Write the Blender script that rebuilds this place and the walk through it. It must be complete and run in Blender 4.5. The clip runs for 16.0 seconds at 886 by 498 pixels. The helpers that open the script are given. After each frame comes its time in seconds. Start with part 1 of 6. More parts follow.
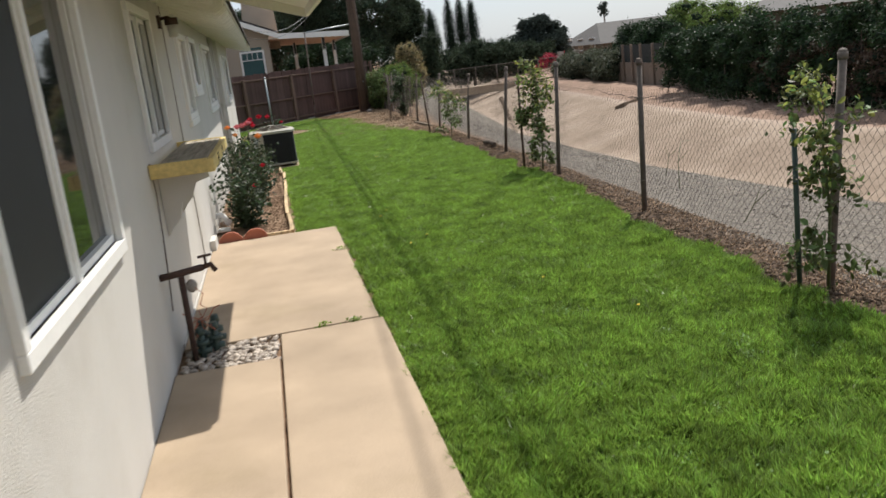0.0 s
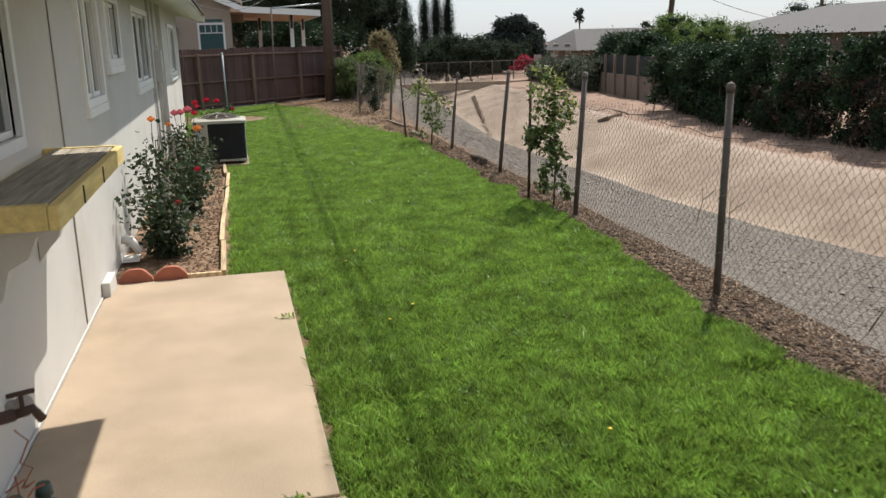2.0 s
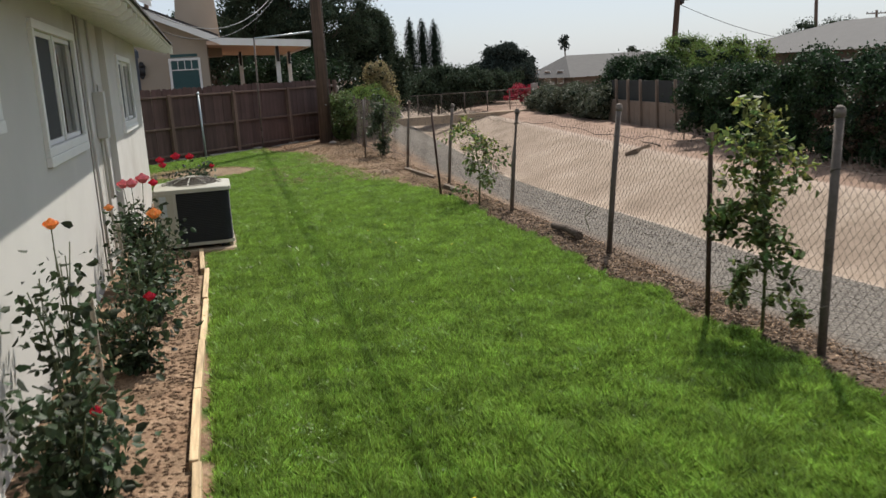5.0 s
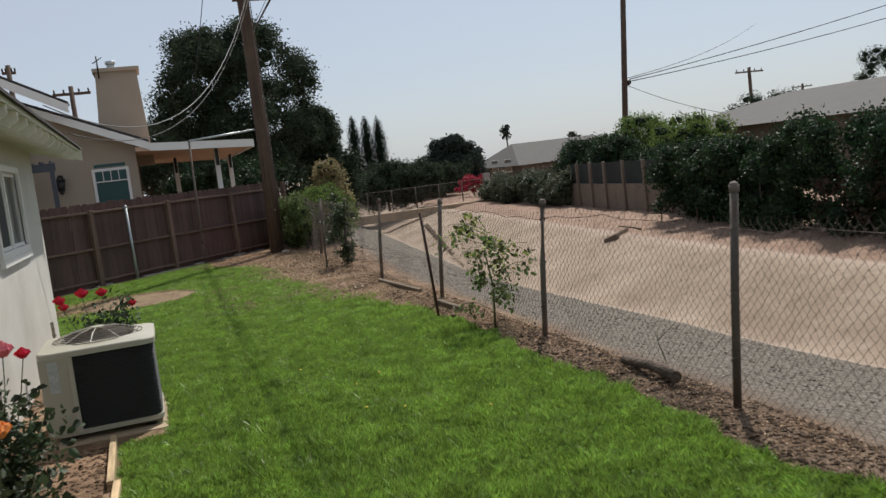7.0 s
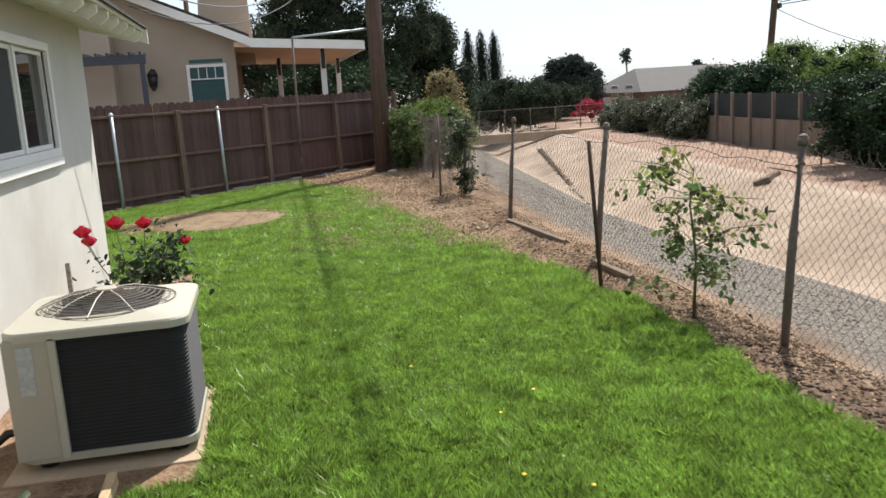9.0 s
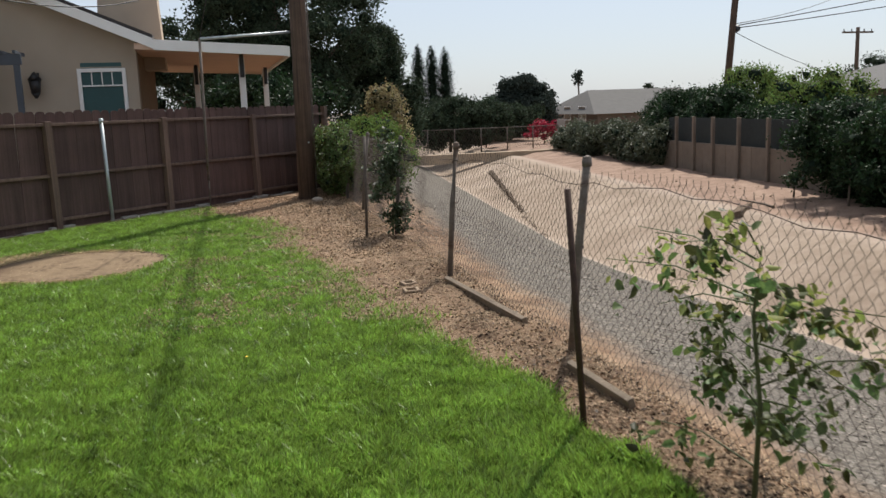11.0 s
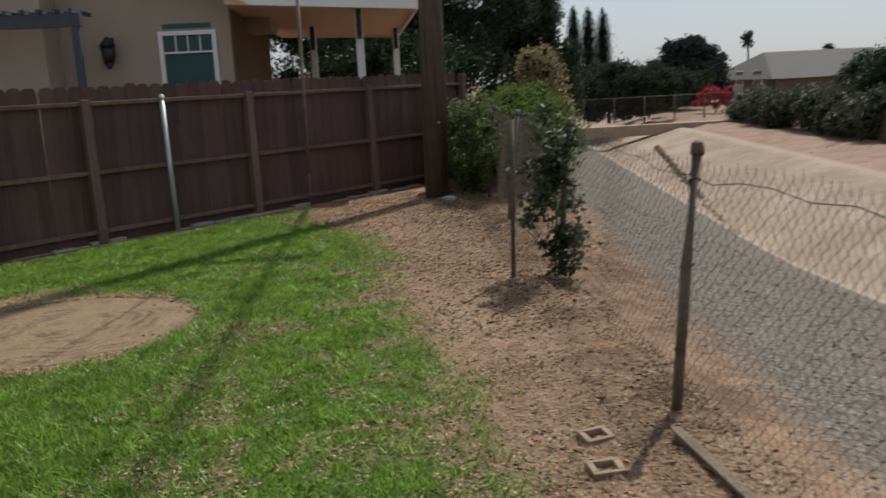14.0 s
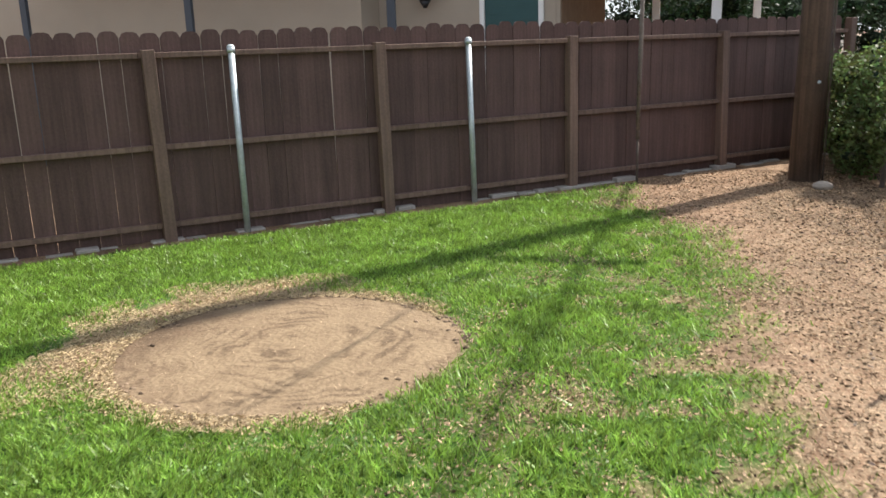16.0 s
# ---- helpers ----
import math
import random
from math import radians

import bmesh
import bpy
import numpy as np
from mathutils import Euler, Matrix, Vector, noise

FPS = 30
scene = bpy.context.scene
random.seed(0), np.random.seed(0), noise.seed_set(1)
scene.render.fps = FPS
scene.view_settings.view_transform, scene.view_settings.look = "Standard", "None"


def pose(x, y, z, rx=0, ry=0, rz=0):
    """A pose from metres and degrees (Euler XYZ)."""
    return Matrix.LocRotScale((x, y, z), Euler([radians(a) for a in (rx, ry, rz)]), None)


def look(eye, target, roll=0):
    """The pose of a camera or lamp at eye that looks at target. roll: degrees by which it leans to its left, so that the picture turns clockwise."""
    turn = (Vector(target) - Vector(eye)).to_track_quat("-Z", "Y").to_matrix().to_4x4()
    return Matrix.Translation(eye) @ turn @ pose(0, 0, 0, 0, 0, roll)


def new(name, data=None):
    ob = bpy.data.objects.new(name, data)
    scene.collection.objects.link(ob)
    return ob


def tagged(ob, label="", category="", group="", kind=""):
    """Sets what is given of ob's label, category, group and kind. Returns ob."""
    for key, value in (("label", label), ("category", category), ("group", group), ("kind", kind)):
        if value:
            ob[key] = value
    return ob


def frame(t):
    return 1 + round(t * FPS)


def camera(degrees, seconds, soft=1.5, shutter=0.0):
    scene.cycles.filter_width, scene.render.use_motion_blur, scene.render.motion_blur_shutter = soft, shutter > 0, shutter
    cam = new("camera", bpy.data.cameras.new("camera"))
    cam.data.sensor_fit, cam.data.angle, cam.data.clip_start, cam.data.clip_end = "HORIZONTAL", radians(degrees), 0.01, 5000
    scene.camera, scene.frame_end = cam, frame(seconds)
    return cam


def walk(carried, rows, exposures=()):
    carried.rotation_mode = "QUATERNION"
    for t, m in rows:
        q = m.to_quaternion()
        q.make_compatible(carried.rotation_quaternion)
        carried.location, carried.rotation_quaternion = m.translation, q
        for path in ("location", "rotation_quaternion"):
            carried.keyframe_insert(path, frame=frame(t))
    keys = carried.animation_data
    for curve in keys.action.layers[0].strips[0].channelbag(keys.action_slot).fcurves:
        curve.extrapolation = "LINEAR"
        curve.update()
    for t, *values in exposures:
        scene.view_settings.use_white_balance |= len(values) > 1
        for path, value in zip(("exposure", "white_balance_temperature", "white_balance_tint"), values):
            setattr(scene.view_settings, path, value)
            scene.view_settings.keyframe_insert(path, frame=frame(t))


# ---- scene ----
cam = camera(54.9, 16.0, soft=1.5, shutter=0.3)
PATH = [
    (0, (0.718, -0.957, 1.543), (1.063, 0.961, 1.093), -7.0),
    (0.5, (0.814, -0.398, 1.54), (1.233, 1.512, 1.119), -6.5),
    (1, (0.77, 0.162, 1.555), (1.101, 2.096, 1.164), -3.8),
    (1.5, (0.888, 0.743, 1.54), (1.363, 2.628, 1.072), -1.7),
    (2, (0.913, 1.281, 1.571), (1.364, 3.171, 1.097), -1.5),
    (2.5, (0.982, 1.903, 1.565), (1.537, 3.772, 1.12), -2.8),
    (3, (1.036, 2.507, 1.557), (1.607, 4.377, 1.136), -1.7),
    (3.5, (0.975, 3.115, 1.544), (1.498, 5.005, 1.152), -1.5),
    (4, (0.978, 3.652, 1.543), (1.546, 5.526, 1.136), -0.3),
    (4.2, (0.919, 3.899, 1.559), (1.444, 5.785, 1.152), 0.1),
    (6.3, (1.052, 6.403, 1.524), (1.576, 8.314, 1.254), -8.4),
    (6.5, (1.063, 6.67, 1.53), (1.582, 8.589, 1.31), -8.5),
    (7, (1.159, 7.367, 1.507), (1.791, 9.254, 1.305), -6.9),
    (7.5, (1.265, 8.012, 1.479), (1.762, 9.933, 1.227), -5.5),
    (8, (1.311, 8.626, 1.468), (1.726, 10.57, 1.244), -6.6),
    (8.5, (1.428, 9.211, 1.454), (1.966, 11.103, 1.091), -6.4),
    (9, (1.441, 9.711, 1.439), (1.828, 11.64, 1.076), -3.5),
    (9.2, (1.434, 9.945, 1.43), (1.938, 11.85, 1.088), -1.0),
    (11.3, (2.223, 12.321, 1.403), (2.725, 14.23, 1.081), -2.6),
    (11.5, (2.222, 12.6, 1.397), (2.705, 14.523, 1.132), -5.8),
    (12, (2.48, 13.097, 1.365), (3.006, 14.991, 0.993), -4.3),
    (12.5, (2.553, 13.717, 1.398), (2.851, 15.658, 1.019), -4.3),
    (13, (2.666, 14.218, 1.429), (3.156, 16.116, 1.03), -6.4),
    (13.5, (2.795, 14.861, 1.416), (3.313, 16.765, 1.092), -2.3),
    (14, (2.811, 15.436, 1.402), (2.97, 17.392, 1.017), -2.9),
    (14.5, (2.849, 15.916, 1.386), (2.871, 17.86, 0.916), -3.2),
    (15, (2.759, 16.341, 1.431), (2.36, 18.225, 0.89), -2.4),
    (15.5, (2.673, 16.855, 1.393), (2.17, 18.723, 0.884), -2.7),
    (16, (2.636, 17.303, 1.397), (2.074, 19.163, 0.922), -1.9),
]
walk(cam, [(t, look(eye, target, roll)) for t, eye, target, roll in PATH],
     [(0, 0.38), (0.5, 0.46), (1, 0.42), (1.5, 0.34), (2, 0.45), (3.5, 0.38), (4.2, 0.35), (6.3, 0.15), (7.3, 0.03), (8.0, 0.33), (9, 0.8), (11.3, 0.3), (12, 0.48), (12.5, 0.4), (13.3, 0.3), (14, -0.05), (14.5, 0.45), (15, 0.92), (15.5, 1.03), (16, 1.05)])

# ---- world, sun, exposure ----
SUN_AZ, SUN_EL = radians(36.0), radians(52.0)
world = bpy.data.worlds.new("world")
scene.world = world
world.use_nodes = True
_wt = world.node_tree
_sky = _wt.nodes.new("ShaderNodeTexSky")
_sky.sky_type = "NISHITA"
_sky.sun_disc = False
_sky.sun_elevation = SUN_EL
_sky.sun_rotation = SUN_AZ
_sky.air_density, _sky.dust_density, _sky.ozone_density = 1.0, 1.2, 2.0
_tint = _wt.nodes.new("ShaderNodeMix")
_tint.data_type, _tint.blend_type = "RGBA", "MULTIPLY"
_tint.inputs[0].default_value, _tint.inputs[7].default_value = 1.0, (0.86, 0.96, 1.1, 1)
_wt.links.new(_sky.outputs[0], _tint.inputs[6])
_haze = _wt.nodes.new("ShaderNodeMix")
_haze.data_type = "RGBA"
_haze.inputs[0].default_value, _haze.inputs[7].default_value = 0.72, (4.9, 5.2, 5.6, 1)
_wt.links.new(_tint.outputs[2], _haze.inputs[6])
_wt.links.new(_haze.outputs[2], _wt.nodes["Background"].inputs[0])
_wt.nodes["Background"].inputs[1].default_value = 0.108
sun = new("sun", bpy.data.lights.new("sun", "SUN"))
sun.data.energy, sun.data.angle, sun.data.color = 4.7, radians(0.5), (1.0, 0.95, 0.88)
sun.matrix_world = look((0, 0, 30), (-math.sin(SUN_AZ) * math.cos(SUN_EL), -math.cos(SUN_AZ) * math.cos(SUN_EL), 30 - math.sin(SUN_EL)))


# ---- materials ----
def mat(name, color, rough=0.8, metal=0.0, scale=8.0, vary=0.15, bump=0.2, fine=120.0, rand=0.0, island=0.0, spec=0.5, bdist=0.01, dark=None, hue=0.0):
    """Procedural surface: two noise scales of tone, fine relief, optional change per object or per island."""
    m = bpy.data.materials.new(name)
    m.use_nodes = True
    nt = m.node_tree
    b = nt.nodes["Principled BSDF"]
    b.inputs["Roughness"].default_value = rough
    b.inputs["Metallic"].default_value = metal
    b.inputs["Specular IOR Level"].default_value = spec
    tc = nt.nodes.new("ShaderNodeTexCoord")
    geo = nt.nodes.new("ShaderNodeNewGeometry")
    n1 = nt.nodes.new("ShaderNodeTexNoise"); n1.inputs["Scale"].default_value = scale; n1.inputs["Detail"].default_value = 5
    n2 = nt.nodes.new("ShaderNodeTexNoise"); n2.inputs["Scale"].default_value = fine; n2.inputs["Detail"].default_value = 3
    for n in (n1, n2):
        nt.links.new(geo.outputs["Position"], n.inputs["Vector"])
    add = nt.nodes.new("ShaderNodeMath"); add.operation = "ADD"
    nt.links.new(n1.outputs[0], add.inputs[0]); nt.links.new(n2.outputs[0], add.inputs[1])
    mr = nt.nodes.new("ShaderNodeMapRange")
    mr.inputs[1].default_value, mr.inputs[2].default_value = 0.6, 1.4
    mr.inputs[3].default_value, mr.inputs[4].default_value = 1 - vary, 1 + vary
    nt.links.new(add.outputs[0], mr.inputs[0])
    fac = mr.outputs[0]
    for amount, src in ((rand, "obj"), (island, "isl")):
        if amount:
            if src == "obj":
                s = nt.nodes.new("ShaderNodeObjectInfo").outputs["Random"]
            else:
                s = geo.outputs["Random Per Island"]
            r = nt.nodes.new("ShaderNodeMapRange")
            r.inputs[3].default_value, r.inputs[4].default_value = 1 - amount, 1 + amount
            nt.links.new(s, r.inputs[0])
            mu = nt.nodes.new("ShaderNodeMath"); mu.operation = "MULTIPLY"
            nt.links.new(fac, mu.inputs[0]); nt.links.new(r.outputs[0], mu.inputs[1])
            fac = mu.outputs[0]
    if dark:
        mx = nt.nodes.new("ShaderNodeMix"); mx.data_type = "RGBA"
        mx.inputs[6].default_value = (*color, 1); mx.inputs[7].default_value = (*dark, 1)
        cr = nt.nodes.new("ShaderNodeMapRange")
        cr.inputs[1].default_value, cr.inputs[2].default_value = 0.52, 0.68
        n3 = nt.nodes.new("ShaderNodeTexNoise"); n3.inputs["Scale"].default_value = scale * 0.35; n3.inputs["Detail"].default_value = 8; n3.inputs["Roughness"].default_value = 0.65
        nt.links.new(geo.outputs["Position"], n3.inputs["Vector"])
        nt.links.new(n3.outputs[0], cr.inputs[0]); nt.links.new(cr.outputs[0], mx.inputs[0])
        base = mx.outputs[2]
    else:
        rgb = nt.nodes.new("ShaderNodeRGB"); rgb.outputs[0].default_value = (*color, 1)
        base = rgb.outputs[0]
    hs = nt.nodes.new("ShaderNodeHueSaturation")
    nt.links.new(base, hs.inputs["Color"]); nt.links.new(fac, hs.inputs["Value"])
    if hue:
        hr = nt.nodes.new("ShaderNodeMapRange")
        hr.inputs[3].default_value, hr.inputs[4].default_value = 0.5 - hue, 0.5 + hue
        nt.links.new(geo.outputs["Random Per Island"], hr.inputs[0]); nt.links.new(hr.outputs[0], hs.inputs["Hue"])
    nt.links.new(hs.outputs[0], b.inputs["Base Color"])
    if bump:
        bp = nt.nodes.new("ShaderNodeBump"); bp.inputs["Strength"].default_value = bump; bp.inputs["Distance"].default_value = bdist
        nt.links.new(n2.outputs[0], bp.inputs["Height"]); nt.links.new(bp.outputs[0], b.inputs["Normal"])
    return m


def leafmat(name, color, rough=0.55, trans=0.35, island=0.45, hue=0.03, spec=0.3, lscale=2.5, fine=120.0, vary=0.4):
    m = mat(name, color, rough, scale=lscale, vary=vary, fine=fine, bump=0, island=island, hue=hue, spec=spec)
    nt = m.node_tree
    b = nt.nodes["Principled BSDF"]
    tr = nt.nodes.new("ShaderNodeBsdfTranslucent")
    mx = nt.nodes.new("ShaderNodeMixShader"); mx.inputs[0].default_value = trans
    nt.links.new(b.inputs["Base Color"].links[0].from_socket, tr.inputs[0])
    nt.links.new(b.outputs[0], mx.inputs[1]); nt.links.new(tr.outputs[0], mx.inputs[2])
    nt.links.new(mx.outputs[0], nt.nodes["Material Output"].inputs[0])
    return m


def streaky(m, sx, sy, sz, amount=0.35):
    """Adds long grain streaks, stretched by the three scales."""
    nt = m.node_tree
    geo = nt.nodes.new("ShaderNodeTexCoord")
    mp = nt.nodes.new("ShaderNodeMapping"); mp.inputs["Scale"].default_value = (sx, sy, sz)
    n = nt.nodes.new("ShaderNodeTexNoise"); n.inputs["Scale"].default_value = 1.0; n.inputs["Detail"].default_value = 6
    nt.links.new(geo.outputs["Object"], mp.inputs[0]); nt.links.new(mp.outputs[0], n.inputs["Vector"])
    b = nt.nodes["Principled BSDF"]
    src = b.inputs["Base Color"].links[0].from_socket
    hs = nt.nodes.new("ShaderNodeHueSaturation")
    r = nt.nodes.new("ShaderNodeMapRange")
    r.inputs[1].default_value, r.inputs[2].default_value, r.inputs[3].default_value, r.inputs[4].default_value = 0.3, 0.7, 1 - amount, 1 + amount
    nt.links.new(n.outputs[0], r.inputs[0]); nt.links.new(r.outputs[0], hs.inputs["Value"])
    nt.links.new(src, hs.inputs["Color"]); nt.links.new(hs.outputs[0], b.inputs["Base Color"])
    return m


STUCCO = mat("stucco", (0.56, 0.54, 0.50), 0.92, scale=2.2, vary=0.07, bump=0.55, fine=160, bdist=0.006, spec=0.2, dark=(0.49, 0.465, 0.42))
STUCCO_TAN = mat("stucco_tan", (0.39, 0.33, 0.26), 0.92, scale=2.0, vary=0.08, bump=0.4, fine=90, spec=0.2)
WHITE = mat("white_paint", (0.78, 0.77, 0.74), 0.5, scale=5, vary=0.06, bump=0.1, fine=60)
EAVE = mat("eave_paint", (0.72, 0.71, 0.62), 0.7, scale=3, vary=0.08, bump=0.15, fine=50)
SHINGLE = mat("shingle", (0.05, 0.045, 0.045), 0.95, scale=12, vary=0.3, bump=0.6, fine=200)
GREYROOF = mat("grey_roof", (0.09, 0.085, 0.08), 0.95, scale=2, vary=0.15, bump=0.3, fine=30)
CONCRETE = mat("concrete", (0.375, 0.29, 0.205), 0.9, scale=1.8, vary=0.32, bump=0.35, fine=180, dark=(0.30, 0.235, 0.155), spec=0.25, bdist=0.004)
GREYCON = mat("grey_concrete", (0.32, 0.29, 0.26), 0.92, scale=5, vary=0.2, bump=0.5, fine=90, spec=0.2)
SOIL = mat("soil", (0.15, 0.10, 0.065), 1.0, scale=5, vary=0.3, bump=0.9, fine=70, bdist=0.03, island=0.35, spec=0.1)
MULCH = mat("mulch", (0.115, 0.085, 0.062), 1.0, scale=9, vary=0.35, bump=0.5, fine=90, island=0.55, spec=0.1)
HUMUS = mat("dark_humus", (0.075, 0.052, 0.037), 1.0, scale=9, vary=0.35, bump=0.5, fine=90, island=0.6, spec=0.1)
STONE = mat("gravel_stone", (0.19, 0.165, 0.138), 0.9, scale=9, vary=0.2, bump=0.2, fine=90, island=0.8, spec=0.2)
CHIP = mat("bark_chip", (0.22, 0.158, 0.108), 1.0, scale=9, vary=0.3, bump=0.3, fine=90, island=0.75, spec=0.1)
SOIL2 = mat("sunk_block", (0.30, 0.22, 0.15), 0.95, scale=12, vary=0.25, bump=0.6, fine=120)
PEBBLE = mat("pebble", (0.42, 0.36, 0.30), 0.8, scale=30, vary=0.2, bump=0.2, fine=150, rand=0.3)
REDBLOCK = mat("red_block", (0.36, 0.12, 0.07), 0.9, scale=8, vary=0.25, bump=0.5, fine=150, dark=(0.27, 0.1, 0.07))
TIMBER = streaky(mat("edging_timber", (0.48, 0.35, 0.20), 0.85, scale=7, vary=0.15, bump=0.2, fine=90, rand=0.15), 40, 3, 40)
YELLOWWOOD = streaky(mat("yellow_timber", (0.58, 0.44, 0.17), 0.75, scale=7, vary=0.12, bump=0.2, fine=90, rand=0.1), 30, 3, 30, 0.2)
GREYWOOD = streaky(mat("weathered_wood", (0.27, 0.235, 0.18), 0.9, scale=7, vary=0.15, bump=0.3, fine=90, rand=0.12), 50, 3, 50)
BROWN = streaky(mat("brown_fence_paint", (0.096, 0.057, 0.049), 0.75, scale=3, vary=0.2, bump=0.3, fine=60, rand=0.2, spec=0.3), 40, 40, 1.5, 0.22)
BROWNPOST = streaky(mat("brown_post_paint", (0.15, 0.097, 0.075), 0.8, scale=3, vary=0.2, bump=0.3, fine=60, rand=0.12, spec=0.3), 30, 30, 1.5, 0.2)
POLEWOOD = streaky(mat("pole_wood", (0.085, 0.055, 0.038), 0.9, scale=5, vary=0.25, bump=0.6, fine=50), 35, 35, 0.8, 0.45)
GALV = mat("galvanised_steel", (0.42, 0.46, 0.47), 0.5, metal=0.55, scale=9, vary=0.25, bump=0.1, fine=60)
RUSTY = mat("weathered_post", (0.135, 0.112, 0.095), 0.8, metal=0.3, scale=9, vary=0.3, bump=0.3, fine=60, dark=(0.1, 0.065, 0.045), rand=0.2)
WIRE = mat("fence_wire", (0.10, 0.08, 0.065), 0.7, metal=0.4, scale=3, vary=0.35, bump=0)
WIREOLD = mat("rusty_wire", (0.07, 0.045, 0.035), 0.85, metal=0.2, scale=3, vary=0.35, bump=0)
BLACK = mat("black_metal", (0.015, 0.015, 0.016), 0.5, scale=9, vary=0.2, bump=0.1)
CABLE = mat("cable_black", (0.02, 0.02, 0.022), 0.6, vary=0.1, bump=0)
PALECABLE = mat("cable_grey", (0.15, 0.15, 0.15), 0.6, vary=0.1, bump=0)
ACDARK = mat("coil_guard", (0.014, 0.015, 0.015), 0.75, scale=20, vary=0.3, bump=0.3, fine=300)
ACBEIGE = mat("unit_beige", (0.36, 0.34, 0.27), 0.45, scale=6, vary=0.07, bump=0.05)
ACLID = mat("unit_lid", (0.40, 0.38, 0.31), 0.4, scale=6, vary=0.07, bump=0.05)
RUSTPIPE = mat("rusty_pipe", (0.07, 0.04, 0.03), 0.8, metal=0.3, scale=20, vary=0.35, bump=0.3, fine=150)
GREENVALVE = mat("valve_green", (0.035, 0.06, 0.05), 0.55, scale=15, vary=0.25, bump=0.1)
SCREEN = mat("window_screen", (0.018, 0.020, 0.022), 0.7, scale=3, vary=0.15, bump=0.1, fine=400)
# Near-black tone puts the darkness of an unlit room into the colour.
INSIDE = mat("room_near_black", (0.05, 0.05, 0.05), 0.9, scale=2, vary=0.2, bump=0)
BLIND = mat("blind", (0.5, 0.5, 0.47), 0.6, vary=0.05, bump=0)
TEAL = mat("teal_shutter", (0.02, 0.075, 0.075), 0.5, vary=0.1, bump=0)
SLATE = mat("patio_cover_blue", (0.045, 0.055, 0.07), 0.6, vary=0.15, bump=0.1)
PEACH = mat("patio_soffit", (0.62, 0.44, 0.33), 0.8, scale=3, vary=0.08, bump=0.1)
BOARD = mat("old_board", (0.19, 0.145, 0.10), 0.9, scale=9, vary=0.3, bump=0.4, fine=60)
BARK = mat("bark", (0.10, 0.075, 0.055), 0.95, scale=6, vary=0.3, bump=0.8, fine=40, bdist=0.03)
STEM = mat("green_stem", (0.08, 0.09, 0.035), 0.7, vary=0.25, bump=0)
YELLOW = mat("dandelion_yellow", (0.75, 0.55, 0.03), 0.7, vary=0.1, bump=0)
LITTER = mat("bark_litter", (0.31, 0.215, 0.14), 0.95, vary=0.3, bump=0, island=0.85, spec=0.1)
DEADGRASS = mat("dead_grass", (0.44, 0.34, 0.20), 0.9, vary=0.25, bump=0, island=0.4, spec=0.1)
STRAW = mat("dry_straw", (0.32, 0.235, 0.145), 0.9, vary=0.2, bump=0, island=0.6)
LEAF_ROSE = leafmat("rose_leaf", (0.044, 0.064, 0.03), island=0.6, hue=0.04)
LEAF_VINE = leafmat("vine_leaf", (0.095, 0.125, 0.04), trans=0.4, island=0.7, hue=0.05)
LEAF_NEW = leafmat("new_leaf", (0.24, 0.27, 0.07), trans=0.45, island=0.4, hue=0.03)
LEAF_DARK = leafmat("dark_leaf", (0.042, 0.058, 0.034), trans=0.2, rough=0.85, spec=0.1)
LEAF_HEDGE = leafmat("hedge_leaf", (0.022, 0.044, 0.016), trans=0.2, spec=0.2, rough=0.6)
# Pale colour stands in for light glinting off grass blades.
LEAF_GLINT = leafmat("glint_leaf", (0.24, 0.34, 0.13), trans=0.35)
LEAF_GREY = leafmat("grey_green_leaf", (0.075, 0.085, 0.05), trans=0.2)
# Greyed tone puts the haze of distance into the leaf colour.
LEAF_HAZED = leafmat("hazed_leaf", (0.045, 0.058, 0.048), trans=0.15, rough=0.9, spec=0.05)
# Cypress leaves, and the dark filler that stands in for shade inside crowns.
LEAF_CYP_AND_CORE = leafmat("cypress_leaf_and_core", (0.016, 0.026, 0.016), trans=0.1, rough=0.9, spec=0.05)
LEAF_BRIGHT = leafmat("bright_leaf", (0.115, 0.165, 0.042), trans=0.35, rough=0.75, spec=0.12)
LEAF_OLIVE = leafmat("olive_leaf", (0.27, 0.22, 0.11), trans=0.35)
LEAF_BROWN = leafmat("brown_leaf", (0.07, 0.045, 0.03), trans=0.2)
PET_RED = leafmat("petal_red", (0.62, 0.02, 0.06), trans=0.2, island=0.25, hue=0.01)
PET_PINK = leafmat("petal_pink", (0.75, 0.22, 0.26), trans=0.25, island=0.2, hue=0.01)
PET_ORANGE = leafmat("petal_orange", (0.85, 0.33, 0.10), trans=0.25, island=0.2, hue=0.01)
BOUG = leafmat("bougainvillea", (0.34, 0.02, 0.05), trans=0.3, island=0.3, hue=0.01)
GRASS = leafmat("grass_blade", (0.20, 0.31, 0.054), rough=0.38, trans=0.42, island=0.6, hue=0.012, spec=0.28, lscale=4.0, fine=22.0, vary=0.6)

# Opaque panes; the near-black base stands in for the dark room behind.
GLASS = bpy.data.materials.new("window_glass_dark")
GLASS.use_nodes = True
_b = GLASS.node_tree.nodes["Principled BSDF"]
_b.inputs["Base Color"].default_value = (0.02, 0.022, 0.022, 1)
_b.inputs["Roughness"].default_value = 0.03
_b.inputs["Transmission Weight"].default_value = 0.0
_b.inputs["IOR"].default_value = 1.5


# ---- mesh helpers ----
def part(name, bm, material, parent=None, label="", kind=""):
    me = bpy.data.meshes.new(name)
    bm.to_mesh(me)
    bm.free()
    me.materials.append(material)
    ob = new(name, me)
    if parent:
        ob.parent = parent
    return tagged(ob, label, kind=kind)


